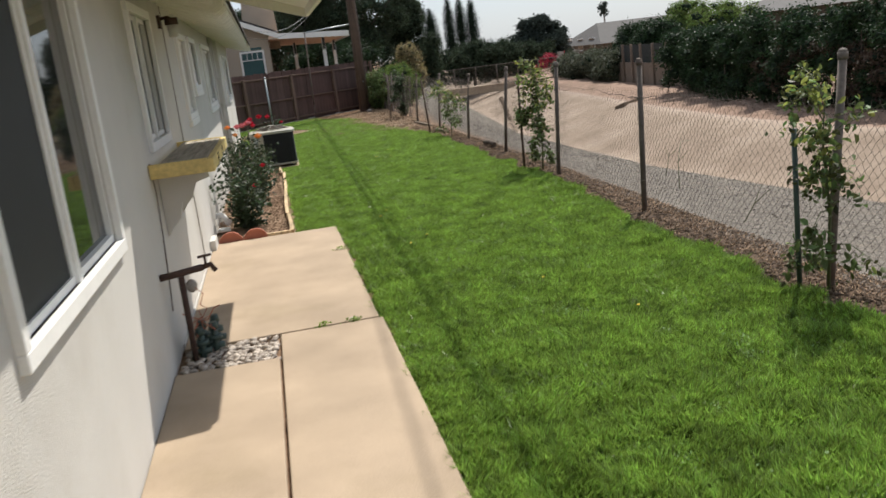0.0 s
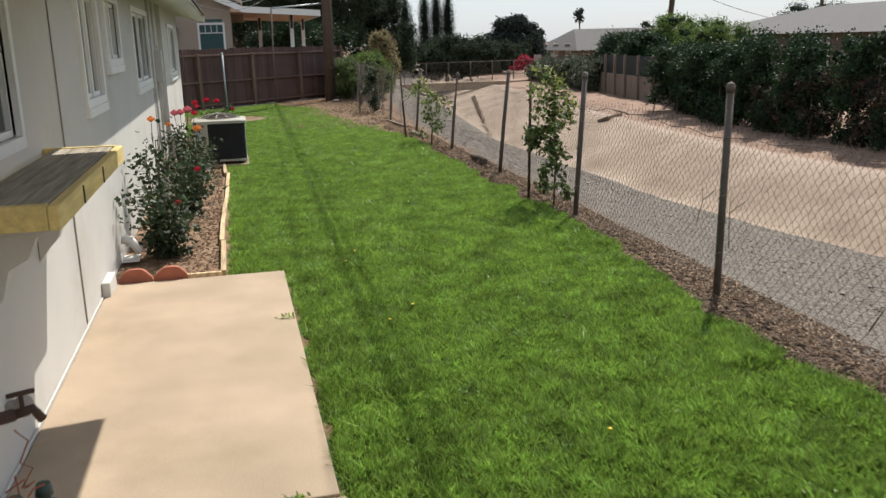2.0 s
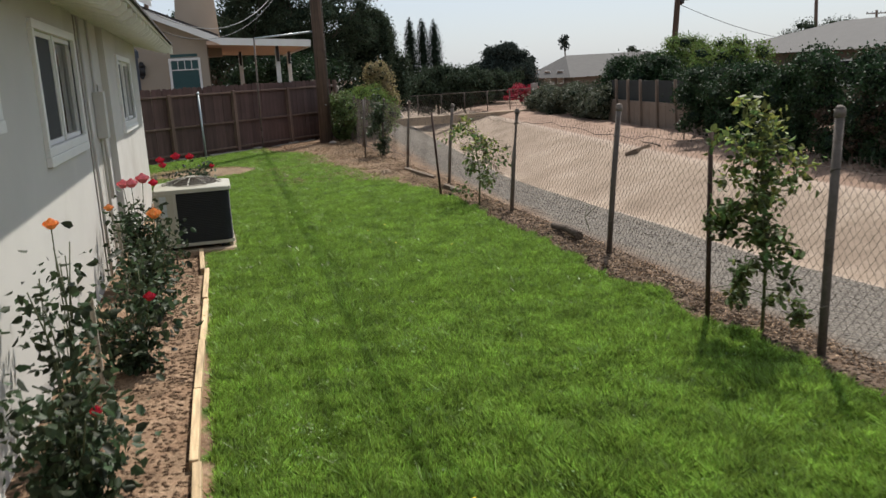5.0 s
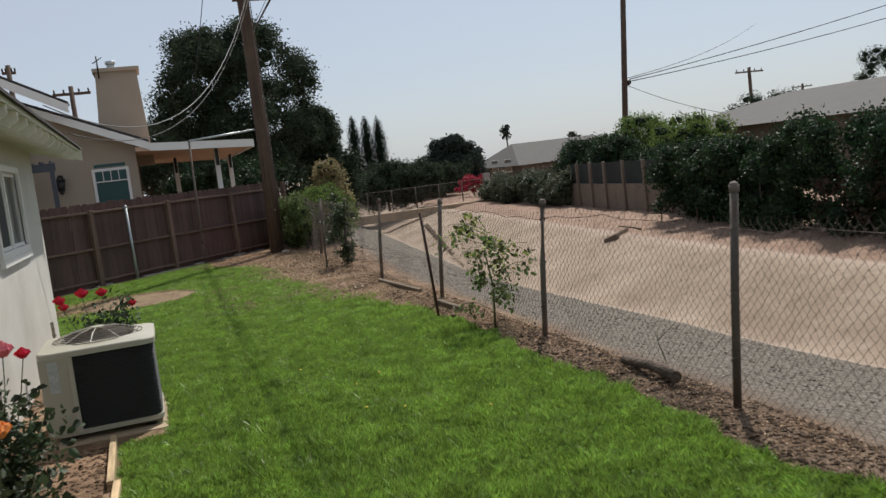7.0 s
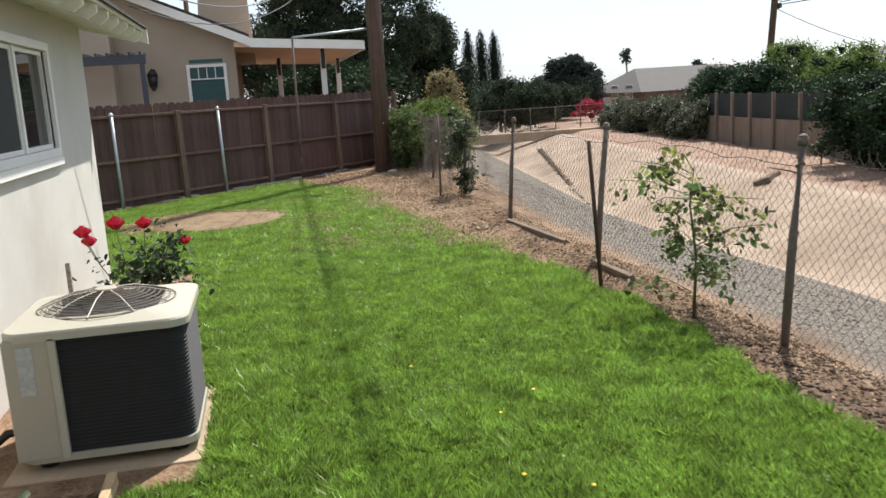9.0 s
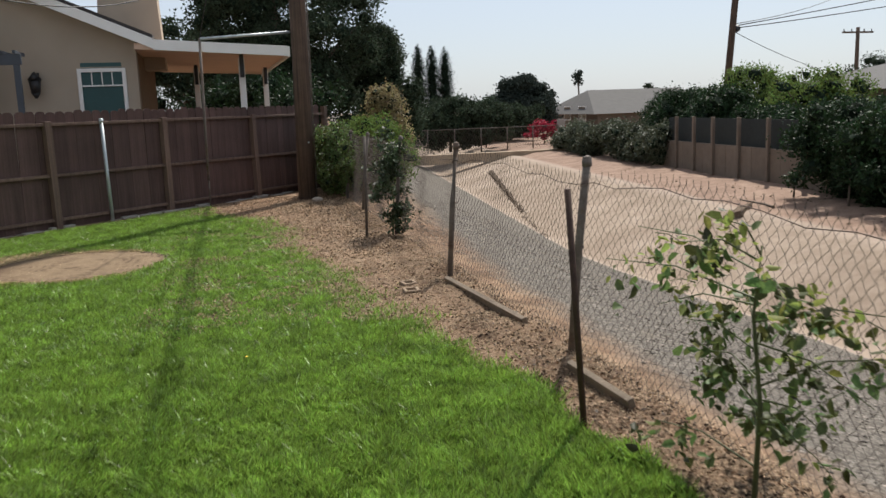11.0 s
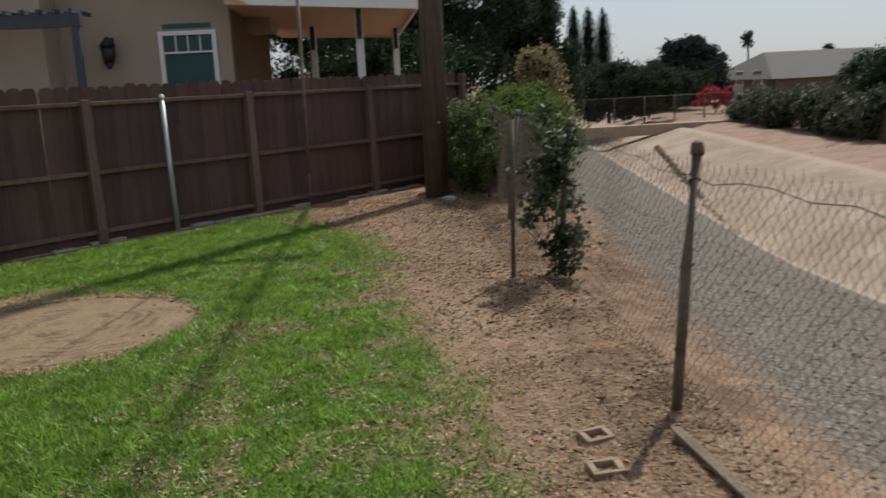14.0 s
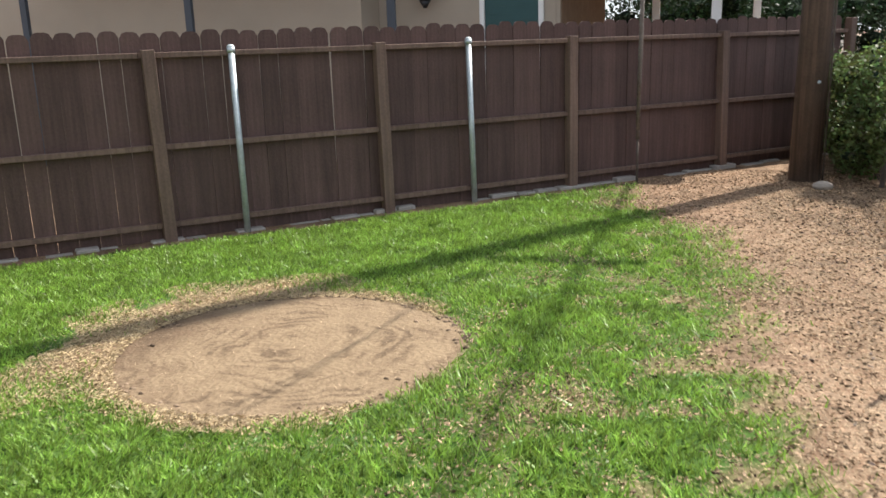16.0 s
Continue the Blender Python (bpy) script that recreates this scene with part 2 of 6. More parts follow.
def thing(name, at, label, category, group=""):
    ob = new(name)
    ob.location = at
    ob.empty_display_size = 0.1
    return tagged(ob, label, category, group)


def lone(name, bm, material, label, category="", group="", kind="", at=None):
    ob = part(name, bm, material, None, label, kind)
    if at is not None:
        ob.location = at
    return tagged(ob, "", category, group)


def box(bm, x0, x1, y0, y1, z0, z1, bevel=0.0, m=None):
    vs = [bm.verts.new((x, y, z)) for z in (z0, z1) for x, y in ((x0, y0), (x1, y0), (x1, y1), (x0, y1))]
    fs = [bm.faces.new([vs[i] for i in q]) for q in ((3, 2, 1, 0), (4, 5, 6, 7), (0, 1, 5, 4), (1, 2, 6, 5), (2, 3, 7, 6), (3, 0, 4, 7))]
    if bevel:
        es = list({e for fc in fs for e in fc.edges})
        r = bmesh.ops.bevel(bm, geom=es, offset=bevel, segments=2, profile=0.5, affect="EDGES")
        vs = list({v for fc in r["faces"] for v in fc.verts} | {v for v in vs if v.is_valid})
    if m is not None:
        for v in vs:
            v.co = m @ v.co
    return vs


def tube(bm, pts, r, n=8, r1=None, cap=True):
    """A round bar along points, tapering from r to r1."""
    pts = [Vector(p) for p in pts]
    rings = []
    for i, p in enumerate(pts):
        d = (pts[min(i + 1, len(pts) - 1)] - pts[max(i - 1, 0)]).normalized()
        a = d.orthogonal().normalized() if abs(d.z) > 0.99 else d.cross(Vector((0, 0, 1))).normalized()
        b = d.cross(a)
        rr = r if r1 is None else r + (r1 - r) * i / (len(pts) - 1)
        rings.append([bm.verts.new(p + rr * (math.cos(2 * math.pi * k / n) * a + math.sin(2 * math.pi * k / n) * b)) for k in range(n)])
    for q, s in zip(rings, rings[1:]):
        for k in range(n):
            f = bm.faces.new((q[k], q[(k + 1) % n], s[(k + 1) % n], s[k]))
            f.smooth = n > 5
    if cap:
        bm.faces.new(rings[0][::-1])
        bm.faces.new(rings[-1])


def ball(bm, c, r, sub=1, sq=(1, 1, 1)):
    bmesh.ops.create_icosphere(bm, subdivisions=sub, radius=r, matrix=Matrix.Translation(c) @ Matrix.Diagonal((*sq, 1)))


def mesh_np(name, verts, faces_n, material, kind="stuff", label="", category="", parent=None, smooth=False):
    """A mesh from a vertex array in which each run of faces_n vertices is one face."""
    me = bpy.data.meshes.new(name)
    n = len(verts)
    me.vertices.add(n)
    me.vertices.foreach_set("co", np.ascontiguousarray(verts, dtype=np.float32).ravel())
    k = n // faces_n
    me.loops.add(n)
    me.loops.foreach_set("vertex_index", np.arange(n, dtype=np.int32))
    me.polygons.add(k)
    me.polygons.foreach_set("loop_start", np.arange(0, n, faces_n, dtype=np.int32))
    me.polygons.foreach_set("loop_total", np.full(k, faces_n, dtype=np.int32))
    me.update(calc_edges=True)
    me.materials.append(material)
    ob = new(name, me)
    if parent:
        ob.parent = parent
    return tagged(ob, label, category, "", kind)


def leaves_np(centres, size, rng, flat=0.0, ratio=0.55):
    """Pointed leaves, each one four-cornered face, turned at random round the centres."""
    n = len(centres)
    d = rng.normal(size=(n, 3)); d[:, 2] *= (1 - flat)
    d /= np.linalg.norm(d, axis=1)[:, None]
    e = rng.normal(size=(n, 3)); e -= (e * d).sum(1)[:, None] * d
    e /= np.linalg.norm(e, axis=1)[:, None]
    s = (size * rng.uniform(0.6, 1.3, n))[:, None]
    c = np.asarray(centres)
    out = np.stack([c - d * s * 0.5, c - e * s * ratio * 0.5, c + d * s * 0.5, c + e * s * ratio * 0.5], 1)
    return out.reshape(-1, 3)


def leafy(name, centres, size, rng, material, parent, flat=0.2, ratio=0.5):
    """Pointed leaves folded along the midrib, each one joined piece, hanging from the centres."""
    c = np.asarray(centres, float); n = len(c)
    d = rng.normal(size=(n, 3)); d[:, 2] = d[:, 2] * (1 - flat) - 0.35
    d /= np.linalg.norm(d, axis=1)[:, None]
    e = rng.normal(size=(n, 3)); e[:, 2] *= 0.4; e -= (e * d).sum(1)[:, None] * d
    e /= np.linalg.norm(e, axis=1)[:, None]
    u = np.cross(d, e)
    s = (size * rng.uniform(0.5, 1.3, n))[:, None]
    w = s * ratio * 0.5
    fold = w * rng.uniform(0.1, 0.6, (n, 1))
    V = np.stack([c, c + d * s * 0.3 + e * w + u * fold, c + d * s * 0.7 + e * w * 0.75 + u * fold * 0.8, c + d * s - u * s * 0.12, c + d * s * 0.7 - e * w * 0.75 + u * fold * 0.8, c + d * s * 0.3 - e * w + u * fold], 1).reshape(-1, 3)
    f = (np.array([0, 1, 2, 3, 0, 3, 4, 5])[None] + 6 * np.arange(n)[:, None]).astype(np.int32)
    me = bpy.data.meshes.new(name)
    me.vertices.add(len(V)); me.vertices.foreach_set("co", V.astype(np.float32).ravel())
    me.loops.add(f.size); me.loops.foreach_set("vertex_index", f.ravel())
    me.polygons.add(2 * n); me.polygons.foreach_set("loop_start", np.arange(0, f.size, 4, dtype=np.int32)); me.polygons.foreach_set("loop_total", np.full(2 * n, 4, dtype=np.int32))
    me.update(calc_edges=True); me.materials.append(material)
    ob = new(name, me); ob.parent = parent
    return tagged(ob)


def clump_points(clumps, n, rng):
    """Points near the surfaces of ball-shaped clumps (x, y, z, r)."""
    cl = np.array(clumps, float)
    w = cl[:, 3] ** 2
    idx = rng.choice(len(cl), n, p=w / w.sum())
    d = rng.normal(size=(n, 3)); d /= np.linalg.norm(d, axis=1)[:, None]
    rad = cl[idx, 3] * (0.5 + 0.55 * rng.random(n) ** 0.6 + 0.7 * rng.random(n) ** 9)
    p = cl[idx, :3] + d * rad[:, None] * np.array([1, 1, 0.85])
    return p


def smoothstep(a, b, x):
    t = np.clip((x - a) / (b - a), 0, 1)
    return t * t * (3 - 2 * t)


def vnoise(x, y, f, seed=0):
    """Smooth value noise on arrays."""
    x, y = np.asarray(x) * f + 37.1 * seed + 1000, np.asarray(y) * f + 11.7 * seed + 1000
    xi, yi = np.floor(x).astype(int), np.floor(y).astype(int)
    fx, fy = x - xi, y - yi
    fx, fy = fx * fx * (3 - 2 * fx), fy * fy * (3 - 2 * fy)

    def h(i, j):
        v = np.sin(i * 127.1 + j * 311.7 + seed * 74.7) * 43758.5453
        return v - np.floor(v)
    return (h(xi, yi) * (1 - fx) + h(xi + 1, yi) * fx) * (1 - fy) + (h(xi, yi + 1) * (1 - fx) + h(xi + 1, yi + 1) * fx) * fy


# ---- plan ----
def fence_x(y):
    return np.interp(y, [-8, 3.2, 5.8, 8.4, 11.2, 13.6, 16.2, 18.8, 21, 27, 60], [3.45, 3.63, 3.73, 3.86, 4.01, 4.02, 4.05, 4.03, 4.12, 4.25, 5.2])


def bend(y):
    return 0.13 * np.logaddexp(0, (np.asarray(y, float) - 20) / 3) * 3


def near_bend(y):
    return 0.17 * np.logaddexp(0, (17 - np.maximum(y, 3)) / 2) * 2


PROFILE_S = [-400, 3.95, 4.15, 4.5, 5.2, 9.3, 9.7, 10.0, 12.1, 12.3, 12.7, 14.2, 16.2, 400]
PROFILE_Z = [0, 0, -0.04, -0.12, -0.3, -1.83, -1.92, -1.92, -1.12, -1.08, -1.12, -0.98, -1.0, -0.9]


def canal_s(x, y):
    """Across the canal: distance from its near side, with the foot of the slope running straighter than the rest."""
    s = canal_raw(x, y)
    y = np.asarray(y, float)
    t = np.clip((y - 20) / 10, 0, 1)
    return s + 1.0 * t * t * (3 - 2 * t) * np.interp(s, [5, 8, 9.3, 12.0], [0, 1, 1, 0])


def canal_raw(x, y):
    return np.asarray(x, float) - bend(y) - near_bend(y) * np.clip((np.asarray(x, float) - 4.6) / 5, 0, 1) - (fence_x(np.minimum(y, 30)) - 4.0) * np.clip((10 - np.asarray(x, float)) / 5, 0, 1)


FA, FB = Vector((-1.2, 22.65, 0)), Vector((1.5, 25.3, 0))
FDIR = (FB - FA).normalized()


def fence_line_y(x):
    return FA.y + (np.asarray(x) - FA.x) * FDIR.y / FDIR.x


def ground_z(x, y):
    x, y = np.asarray(x, float), np.asarray(y, float)
    s = canal_s(x, y)
    z = np.interp(s, PROFILE_S, PROFILE_Z)
    rough = smoothstep(4.0, 4.6, s) * smoothstep(9.4, 8.6, s) + 3 * smoothstep(12.5, 13.2, s) * smoothstep(20, 16, s)
    z = z + rough * 0.04 * (vnoise(x, y, 1.3, 2) - 0.5) + rough * 0.02 * (vnoise(x, y, 4, 3) - 0.5)
    dirt = smoothstep(3.3, 3.6, s) * smoothstep(4.3, 4.0, s)
    z = z + dirt * (0.05 * (vnoise(x, y, 3.1, 4) - 0.3) + 0.03 * (vnoise(x, y, 9, 5) - 0.5))
    far = smoothstep(45, 60, y)
    z = z * (1 - far) + np.minimum(z, -0.9) * far * (1 - smoothstep(60, 75, y)) + (-0.9) * smoothstep(60, 75, y)
    return z


def grass_amount(x, y):
    """How thick the lawn is at a place, 0 to 1."""
    x, y = np.asarray(x, float), np.asarray(y, float)
    wob = 0.16 * (vnoise(x, y, 1.7, 6) - 0.5) + 0.12 * (vnoise(x, y, 6, 7) - 0.5)
    right = np.interp(y, [-8, 2.3, 5, 7.5, 10, 12.5, 14.2, 16, 18.3, 20.3, 22, 23.8, 24.6], [3.35, 3.46, 3.52, 3.66, 3.72, 3.70, 3.72, 3.76, 3.46, 3.25, 3.18, 2.9, 2.2])
    soft = 0.05 + 0.95 * smoothstep(14.5, 19, y)
    g = smoothstep(0, soft, right + 0.12 * smoothstep(15, 18, y) + wob * (1 + smoothstep(15, 19, y)) - x)
    left = np.where(y < 7.22, 1.19, np.where(y < 12.95, 0.80, np.where(y < 14.15, 1.075, np.where(y < 17.35, 0.75, -8.0))))
    g = g * smoothstep(-0.01, 0.03, x - left + 0.04 * (vnoise(x, y, 9, 8) - 0.5))
    g = g * smoothstep(0.2, 0.4, fence_line_y(x) - y + wob)
    r = np.hypot(x - 0.8, y - 20.78) / 0.85
    away = np.arctan2(y - 20.78, x - 0.8)
    halo = smoothstep(1.62, 1.3, r + 0.5 * wob) * np.maximum(smoothstep(1.5, 2.1, away), smoothstep(-2.2, -2.7, away))
    g = g * smoothstep(0.96, 1.12, r + wob * 0.7) * (1 - 0.9 * halo)
    thin = smoothstep(0.38, 0.62, vnoise(x, y, 1.5, 9) * 0.25 + vnoise(x, y, 5, 10) * 0.35 + vnoise(x, y, 14, 11) * 0.4) * smoothstep(15.5, 18.5, y) * np.maximum(smoothstep(0.8, 2.2, x), 0.5 * smoothstep(1.6, 1.1, r))
    return g * (1 - 0.74 * thin)


# ---- ground ----
def build_ground():
    xs = np.unique(np.round(np.concatenate([np.linspace(-400, -40, 8), np.linspace(-40, -6, 18), np.arange(-6, 0, 0.2), np.arange(0, 5, 0.08), np.arange(5, 20, 0.25), np.linspace(20, 60, 28), np.linspace(60, 400, 10)]), 3))
    ys = np.unique(np.round(np.concatenate([np.linspace(-300, -12, 8), np.arange(-12, 0, 0.5), np.arange(0, 28, 0.08), np.arange(28, 80, 0.8), np.linspace(80, 600, 14)]), 3))
    X, Y = np.meshgrid(xs, ys)
    Z = ground_z(X, Y)
    nx, ny = len(xs), len(ys)
    co = np.stack([X, Y, Z], -1).reshape(-1, 3)
    a = (np.arange(ny - 1)[:, None] * nx + np.arange(nx - 1)[None, :]).ravel()
    quads = np.stack([a, a + 1, a + nx + 1, a + nx], 1).astype(np.int32)
    me = bpy.data.meshes.new("ground")
    me.vertices.add(len(co)); me.vertices.foreach_set("co", co.astype(np.float32).ravel())
    me.loops.add(quads.size); me.loops.foreach_set("vertex_index", quads.ravel())
    me.polygons.add(len(quads))
    me.polygons.foreach_set("loop_start", np.arange(0, quads.size, 4, dtype=np.int32))
    me.polygons.foreach_set("loop_total", np.full(len(quads), 4, dtype=np.int32))
    me.update(calc_edges=True)
    me.shade_smooth()
    for name, values in (("plan_s", canal_s(X, Y)), ("plan_grass", grass_amount(X, Y))):
        at = me.attributes.new(name, "FLOAT", "POINT")
        at.data.foreach_set("value", values.astype(np.float32).ravel())
    ob = new("ground", me)
    tagged(ob, "yard soil running down to a grey gravel bank and a smooth tan concrete canal", "ground", kind="structure")
    m = bpy.data.materials.new("ground_surface")
    m.use_nodes = True
    nt = m.node_tree
    N, L = nt.nodes, nt.links
    b = N["Principled BSDF"]
    b.inputs["Roughness"].default_value = 0.95
    b.inputs["Specular IOR Level"].default_value = 0.15
    geo = N.new("ShaderNodeNewGeometry")
    s = N.new("ShaderNodeAttribute"); s.attribute_name = "plan_s"
    g = N.new("ShaderNodeAttribute"); g.attribute_name = "plan_grass"

    def noise_(scale, detail=5, rough=0.6):
        n = N.new("ShaderNodeTexNoise"); n.inputs["Scale"].default_value = scale; n.inputs["Detail"].default_value = detail; n.inputs["Roughness"].default_value = rough
        L.new(geo.outputs["Position"], n.inputs["Vector"])
        return n.outputs[0]

    def ramp(src, stops):
        r = N.new("ShaderNodeValToRGB")
        while len(r.color_ramp.elements) < len(stops):
            r.color_ramp.elements.new(0.5)
        for e, (p, c) in zip(r.color_ramp.elements, stops):
            e.position, e.color = p, (*c, 1)
        L.new(src, r.inputs[0])
        return r.outputs[0]

    def rng_(src, a, b_, c=0.0, d=1.0):
        r = N.new("ShaderNodeMapRange")
        for i, v in enumerate((a, b_, c, d)):
            r.inputs[i + 1].default_value = v
        L.new(src, r.inputs[0])
        return r.outputs[0]

    def mix(f, a, c):
        x = N.new("ShaderNodeMix"); x.data_type = "RGBA"
        L.new(f, x.inputs[0]); L.new(a, x.inputs[6]); L.new(c, x.inputs[7])
        return x.outputs[2]

    def math_(op, a, c):
        x = N.new("ShaderNodeMath"); x.operation = op
        for i, v in enumerate((a, c)):
            if isinstance(v, (int, float)):
                x.inputs[i].default_value = v
            else:
                L.new(v, x.inputs[i])
        return x.outputs[0]

    big, mid, fine = noise_(0.7), noise_(5.0), noise_(60.0, 4)
    vor = N.new("ShaderNodeTexVoronoi"); vor.inputs["Scale"].default_value = 38.0
    L.new(geo.outputs["Position"], vor.inputs["Vector"])
    mixed = math_("MULTIPLY", math_("ADD", math_("ADD", big, mid), fine), 0.3333)
    dirt = ramp(mixed, [(0.40, (0.12, 0.075, 0.047)), (0.5, (0.255, 0.16, 0.10)), (0.6, (0.37, 0.26, 0.168))])
    chips = ramp(math_("ADD", math_("MULTIPLY", vor.outputs["Color"], 0.6), math_("MULTIPLY", fine, 0.4)), [(0.25, (0.06, 0.04, 0.03)), (0.75, (0.38, 0.27, 0.18))])
    dirt = mix(rng_(mid, 0.45, 0.6, 0.05, 0.45), dirt, chips)
    # Dark soil tone for random damp stains and shade painted on the bare patch.
    damp_and_shade = ramp(mixed, [(0.38, (0.06, 0.038, 0.024)), (0.62, (0.19, 0.125, 0.078))])
    dirt = mix(rng_(noise_(2.3, 7, 0.7), 0.47, 0.6, 0.0, 0.8), dirt, damp_and_shade)
    grav = ramp(math_("ADD", math_("MULTIPLY", vor.outputs["Color"], 0.55), math_("MULTIPLY", fine, 0.45)), [(0.2, (0.065, 0.058, 0.05)), (0.5, (0.135, 0.118, 0.098)), (0.8, (0.24, 0.215, 0.185))])
    grav = mix(rng_(noise_(1.1, 6, 0.7), 0.55, 0.75, 0, 0.35), grav, ramp(mixed, [(0.3, (0.16, 0.125, 0.09)), (0.7, (0.30, 0.24, 0.17))]))
    con = ramp(math_("ADD", math_("MULTIPLY", noise_(0.5, 8, 0.65), 0.7), math_("MULTIPLY", mid, 0.3)), [(0.34, (0.205, 0.152, 0.112)), (0.5, (0.285, 0.22, 0.165)), (0.66, (0.37, 0.295, 0.23))])
    rim = ramp(mixed, [(0.3, (0.29, 0.225, 0.18)), (0.7, (0.42, 0.345, 0.28))])
    red = ramp(math_("ADD", math_("MULTIPLY", noise_(1.6, 8, 0.7), 0.6), math_("MULTIPLY", fine, 0.4)), [(0.3, (0.13, 0.082, 0.06)), (0.5, (0.25, 0.168, 0.124)), (0.7, (0.36, 0.26, 0.195))])
    turf = ramp(mixed, [(0.35, (0.035, 0.075, 0.014)), (0.65, (0.085, 0.15, 0.03))])
    sw = math_("ADD", s.outputs["Fac"], math_("MULTIPLY", math_("SUBTRACT", noise_(1.4, 6, 0.65), 0.5), 0.5))
    sep = N.new("ShaderNodeSeparateXYZ"); L.new(geo.outputs["Position"], sep.inputs[0])
    humus = ramp(mixed, [(0.36, (0.05, 0.034, 0.024)), (0.5, (0.12, 0.085, 0.06)), (0.64, (0.24, 0.175, 0.125))])
    dark_strip = math_("MULTIPLY", rng_(math_("ADD", sep.outputs["Y"], math_("MULTIPLY", big, 2.0)), 16.0, 13.5), rng_(s.outputs["Fac"], 3.45, 3.7))
    dirt = mix(math_("MULTIPLY", dark_strip, rng_(mid, 0.35, 0.55, 0.4, 0.95)), dirt, humus)
    c = mix(rng_(g.outputs["Fac"], 0.08, 0.42), dirt, turf)
    c = mix(rng_(sw, 4.0, 4.2), c, dirt)
    c = mix(rng_(sw, 4.15, 4.5), c, grav)
    s2 = math_("ADD", s.outputs["Fac"], math_("MULTIPLY", math_("SUBTRACT", noise_(2.5, 6, 0.65), 0.5), 0.35))
    c = mix(rng_(s2, 9.45, 9.55), c, rim)
    c = mix(rng_(s2, 9.5, 9.7), c, con)
    c = mix(rng_(s2, 11.95, 12.3, 0.0, 0.55), c, rim)
    c = mix(rng_(s2, 12.4, 12.8), c, red)
    far_off = N.new("ShaderNodeVectorMath"); far_off.operation = "DISTANCE"
    L.new(geo.outputs["Position"], far_off.inputs[0]); far_off.inputs[1].default_value = (0.8, 20.78, 0.0)
    ring = math_("SINE", math_("ADD", math_("MULTIPLY", far_off.outputs["Value"], 62.0), math_("MULTIPLY", noise_(2.2, 4), 40.0)), 0.0)
    scraped = math_("MULTIPLY", rng_(ring, -1.0, 1.0), rng_(noise_(2.6, 3), 0.42, 0.58))
    bare = ramp(math_("ADD", math_("MULTIPLY", math_("ADD", mid, fine), 0.4), math_("MULTIPLY", scraped, 0.22)), [(0.28, (0.26, 0.19, 0.118)), (0.46, (0.20, 0.142, 0.088)), (0.64, (0.12, 0.083, 0.052))])
    # Pole shadow painted as darker soil over the left side of the patch.
    bare = mix(rng_(math_("ADD", sep.outputs["X"], math_("MULTIPLY", noise_(2.1, 5), 1.4)), 1.25, 0.75, 0.0, 0.75), bare, damp_and_shade)
    c = mix(rng_(math_("ADD", far_off.outputs["Value"], math_("MULTIPLY", mid, 0.1)), 0.93, 0.84), c, bare)
    L.new(c, b.inputs["Base Color"])
    bp = N.new("ShaderNodeBump"); bp.inputs["Distance"].default_value = 0.03
    L.new(math_("ADD", math_("MULTIPLY", vor.outputs["Distance"], 0.6), fine), bp.inputs["Height"])
    L.new(rng_(s.outputs["Fac"], 9.2, 9.9, 0.45, 0.15), bp.inputs["Strength"])
    L.new(bp.outputs[0], b.inputs["Normal"])
    me.materials.append(m)
    return ob


build_ground()


# ---- own house ----
HOUSE_END = 17.3


def wall_with_openings(name, y0, y1, z0, z1, openings, x0, x1, material, label):
    """A wall along y from solid pieces round its openings (y0, y1, z0, z1)."""
    bm = bmesh.new()
    ycuts = sorted({y0, y1, *[o[0] for o in openings], *[o[1] for o in openings]})
    for a, b in zip(ycuts, ycuts[1:]):
        op = [o for o in openings if o[0] <= a and o[1] >= b]
        if op:
            o = op[0]
            box(bm, x0, x1, a, b, z0, o[2])
            box(bm, x0, x1, a, b, o[3], z1)
        else:
            box(bm, x0, x1, a, b, z0, z1)
    bmesh.ops.remove_doubles(bm, verts=bm.verts, dist=1e-5)
    bm.normal_update()
    return lone(name, bm, material, label, "wall", kind="structure")


WINS = [(1.32, 2.82, 0.925, 2.08), (4.36, 5.28, 1.22, 1.98), (7.18, 7.94, 1.26, 1.93), (8.4, 9.2, 1.50, 1.94), (10.36, 11.9, 1.24, 1.93), (14.5, 15.95, 1.22, 1.86)]
wall_with_openings("wall_east", -6.0, 13.6, -0.2, 2.36, WINS[:5], -0.15, 0.0, STUCCO, "off-white stucco house wall with a long row of windows")
wall_with_openings("wall_projecting", 13.6, HOUSE_END, -0.2, 2.36, WINS[5:], -0.15, 0.06, STUCCO, "off-white stucco wall of the projecting end room")
bm = bmesh.new(); box(bm, -8, -0.15, HOUSE_END - 0.15, HOUSE_END, -0.2, 2.36); lone("wall_north", bm, STUCCO, "off-white stucco end wall", "wall", kind="structure")
bm = bmesh.new(); box(bm, -8, -0.15, -6, -5.85, -0.2, 2.36); lone("wall_south", bm, STUCCO, "off-white stucco end wall", "wall", kind="structure")
bm = bmesh.new(); box(bm, -8.15, -8, -6, HOUSE_END, -0.2, 2.36); lone("wall_west", bm, STUCCO, "off-white stucco far wall", "wall", kind="structure")
# Added room surfaces, coloured near black in place of an unlit interior.
bm = bmesh.new(); box(bm, -2.6, -2.5, -5.85, HOUSE_END - 0.15, 0, 2.3); lone("wall_inner", bm, INSIDE, "inner wall coloured near black for the unlit room", "wall", kind="structure")
bm = bmesh.new(); box(bm, -2.5, -0.15, -5.85, HOUSE_END - 0.15, -0.05, 0.0); lone("floor", bm, INSIDE, "floor coloured near black for the unlit room", "floor", kind="structure")
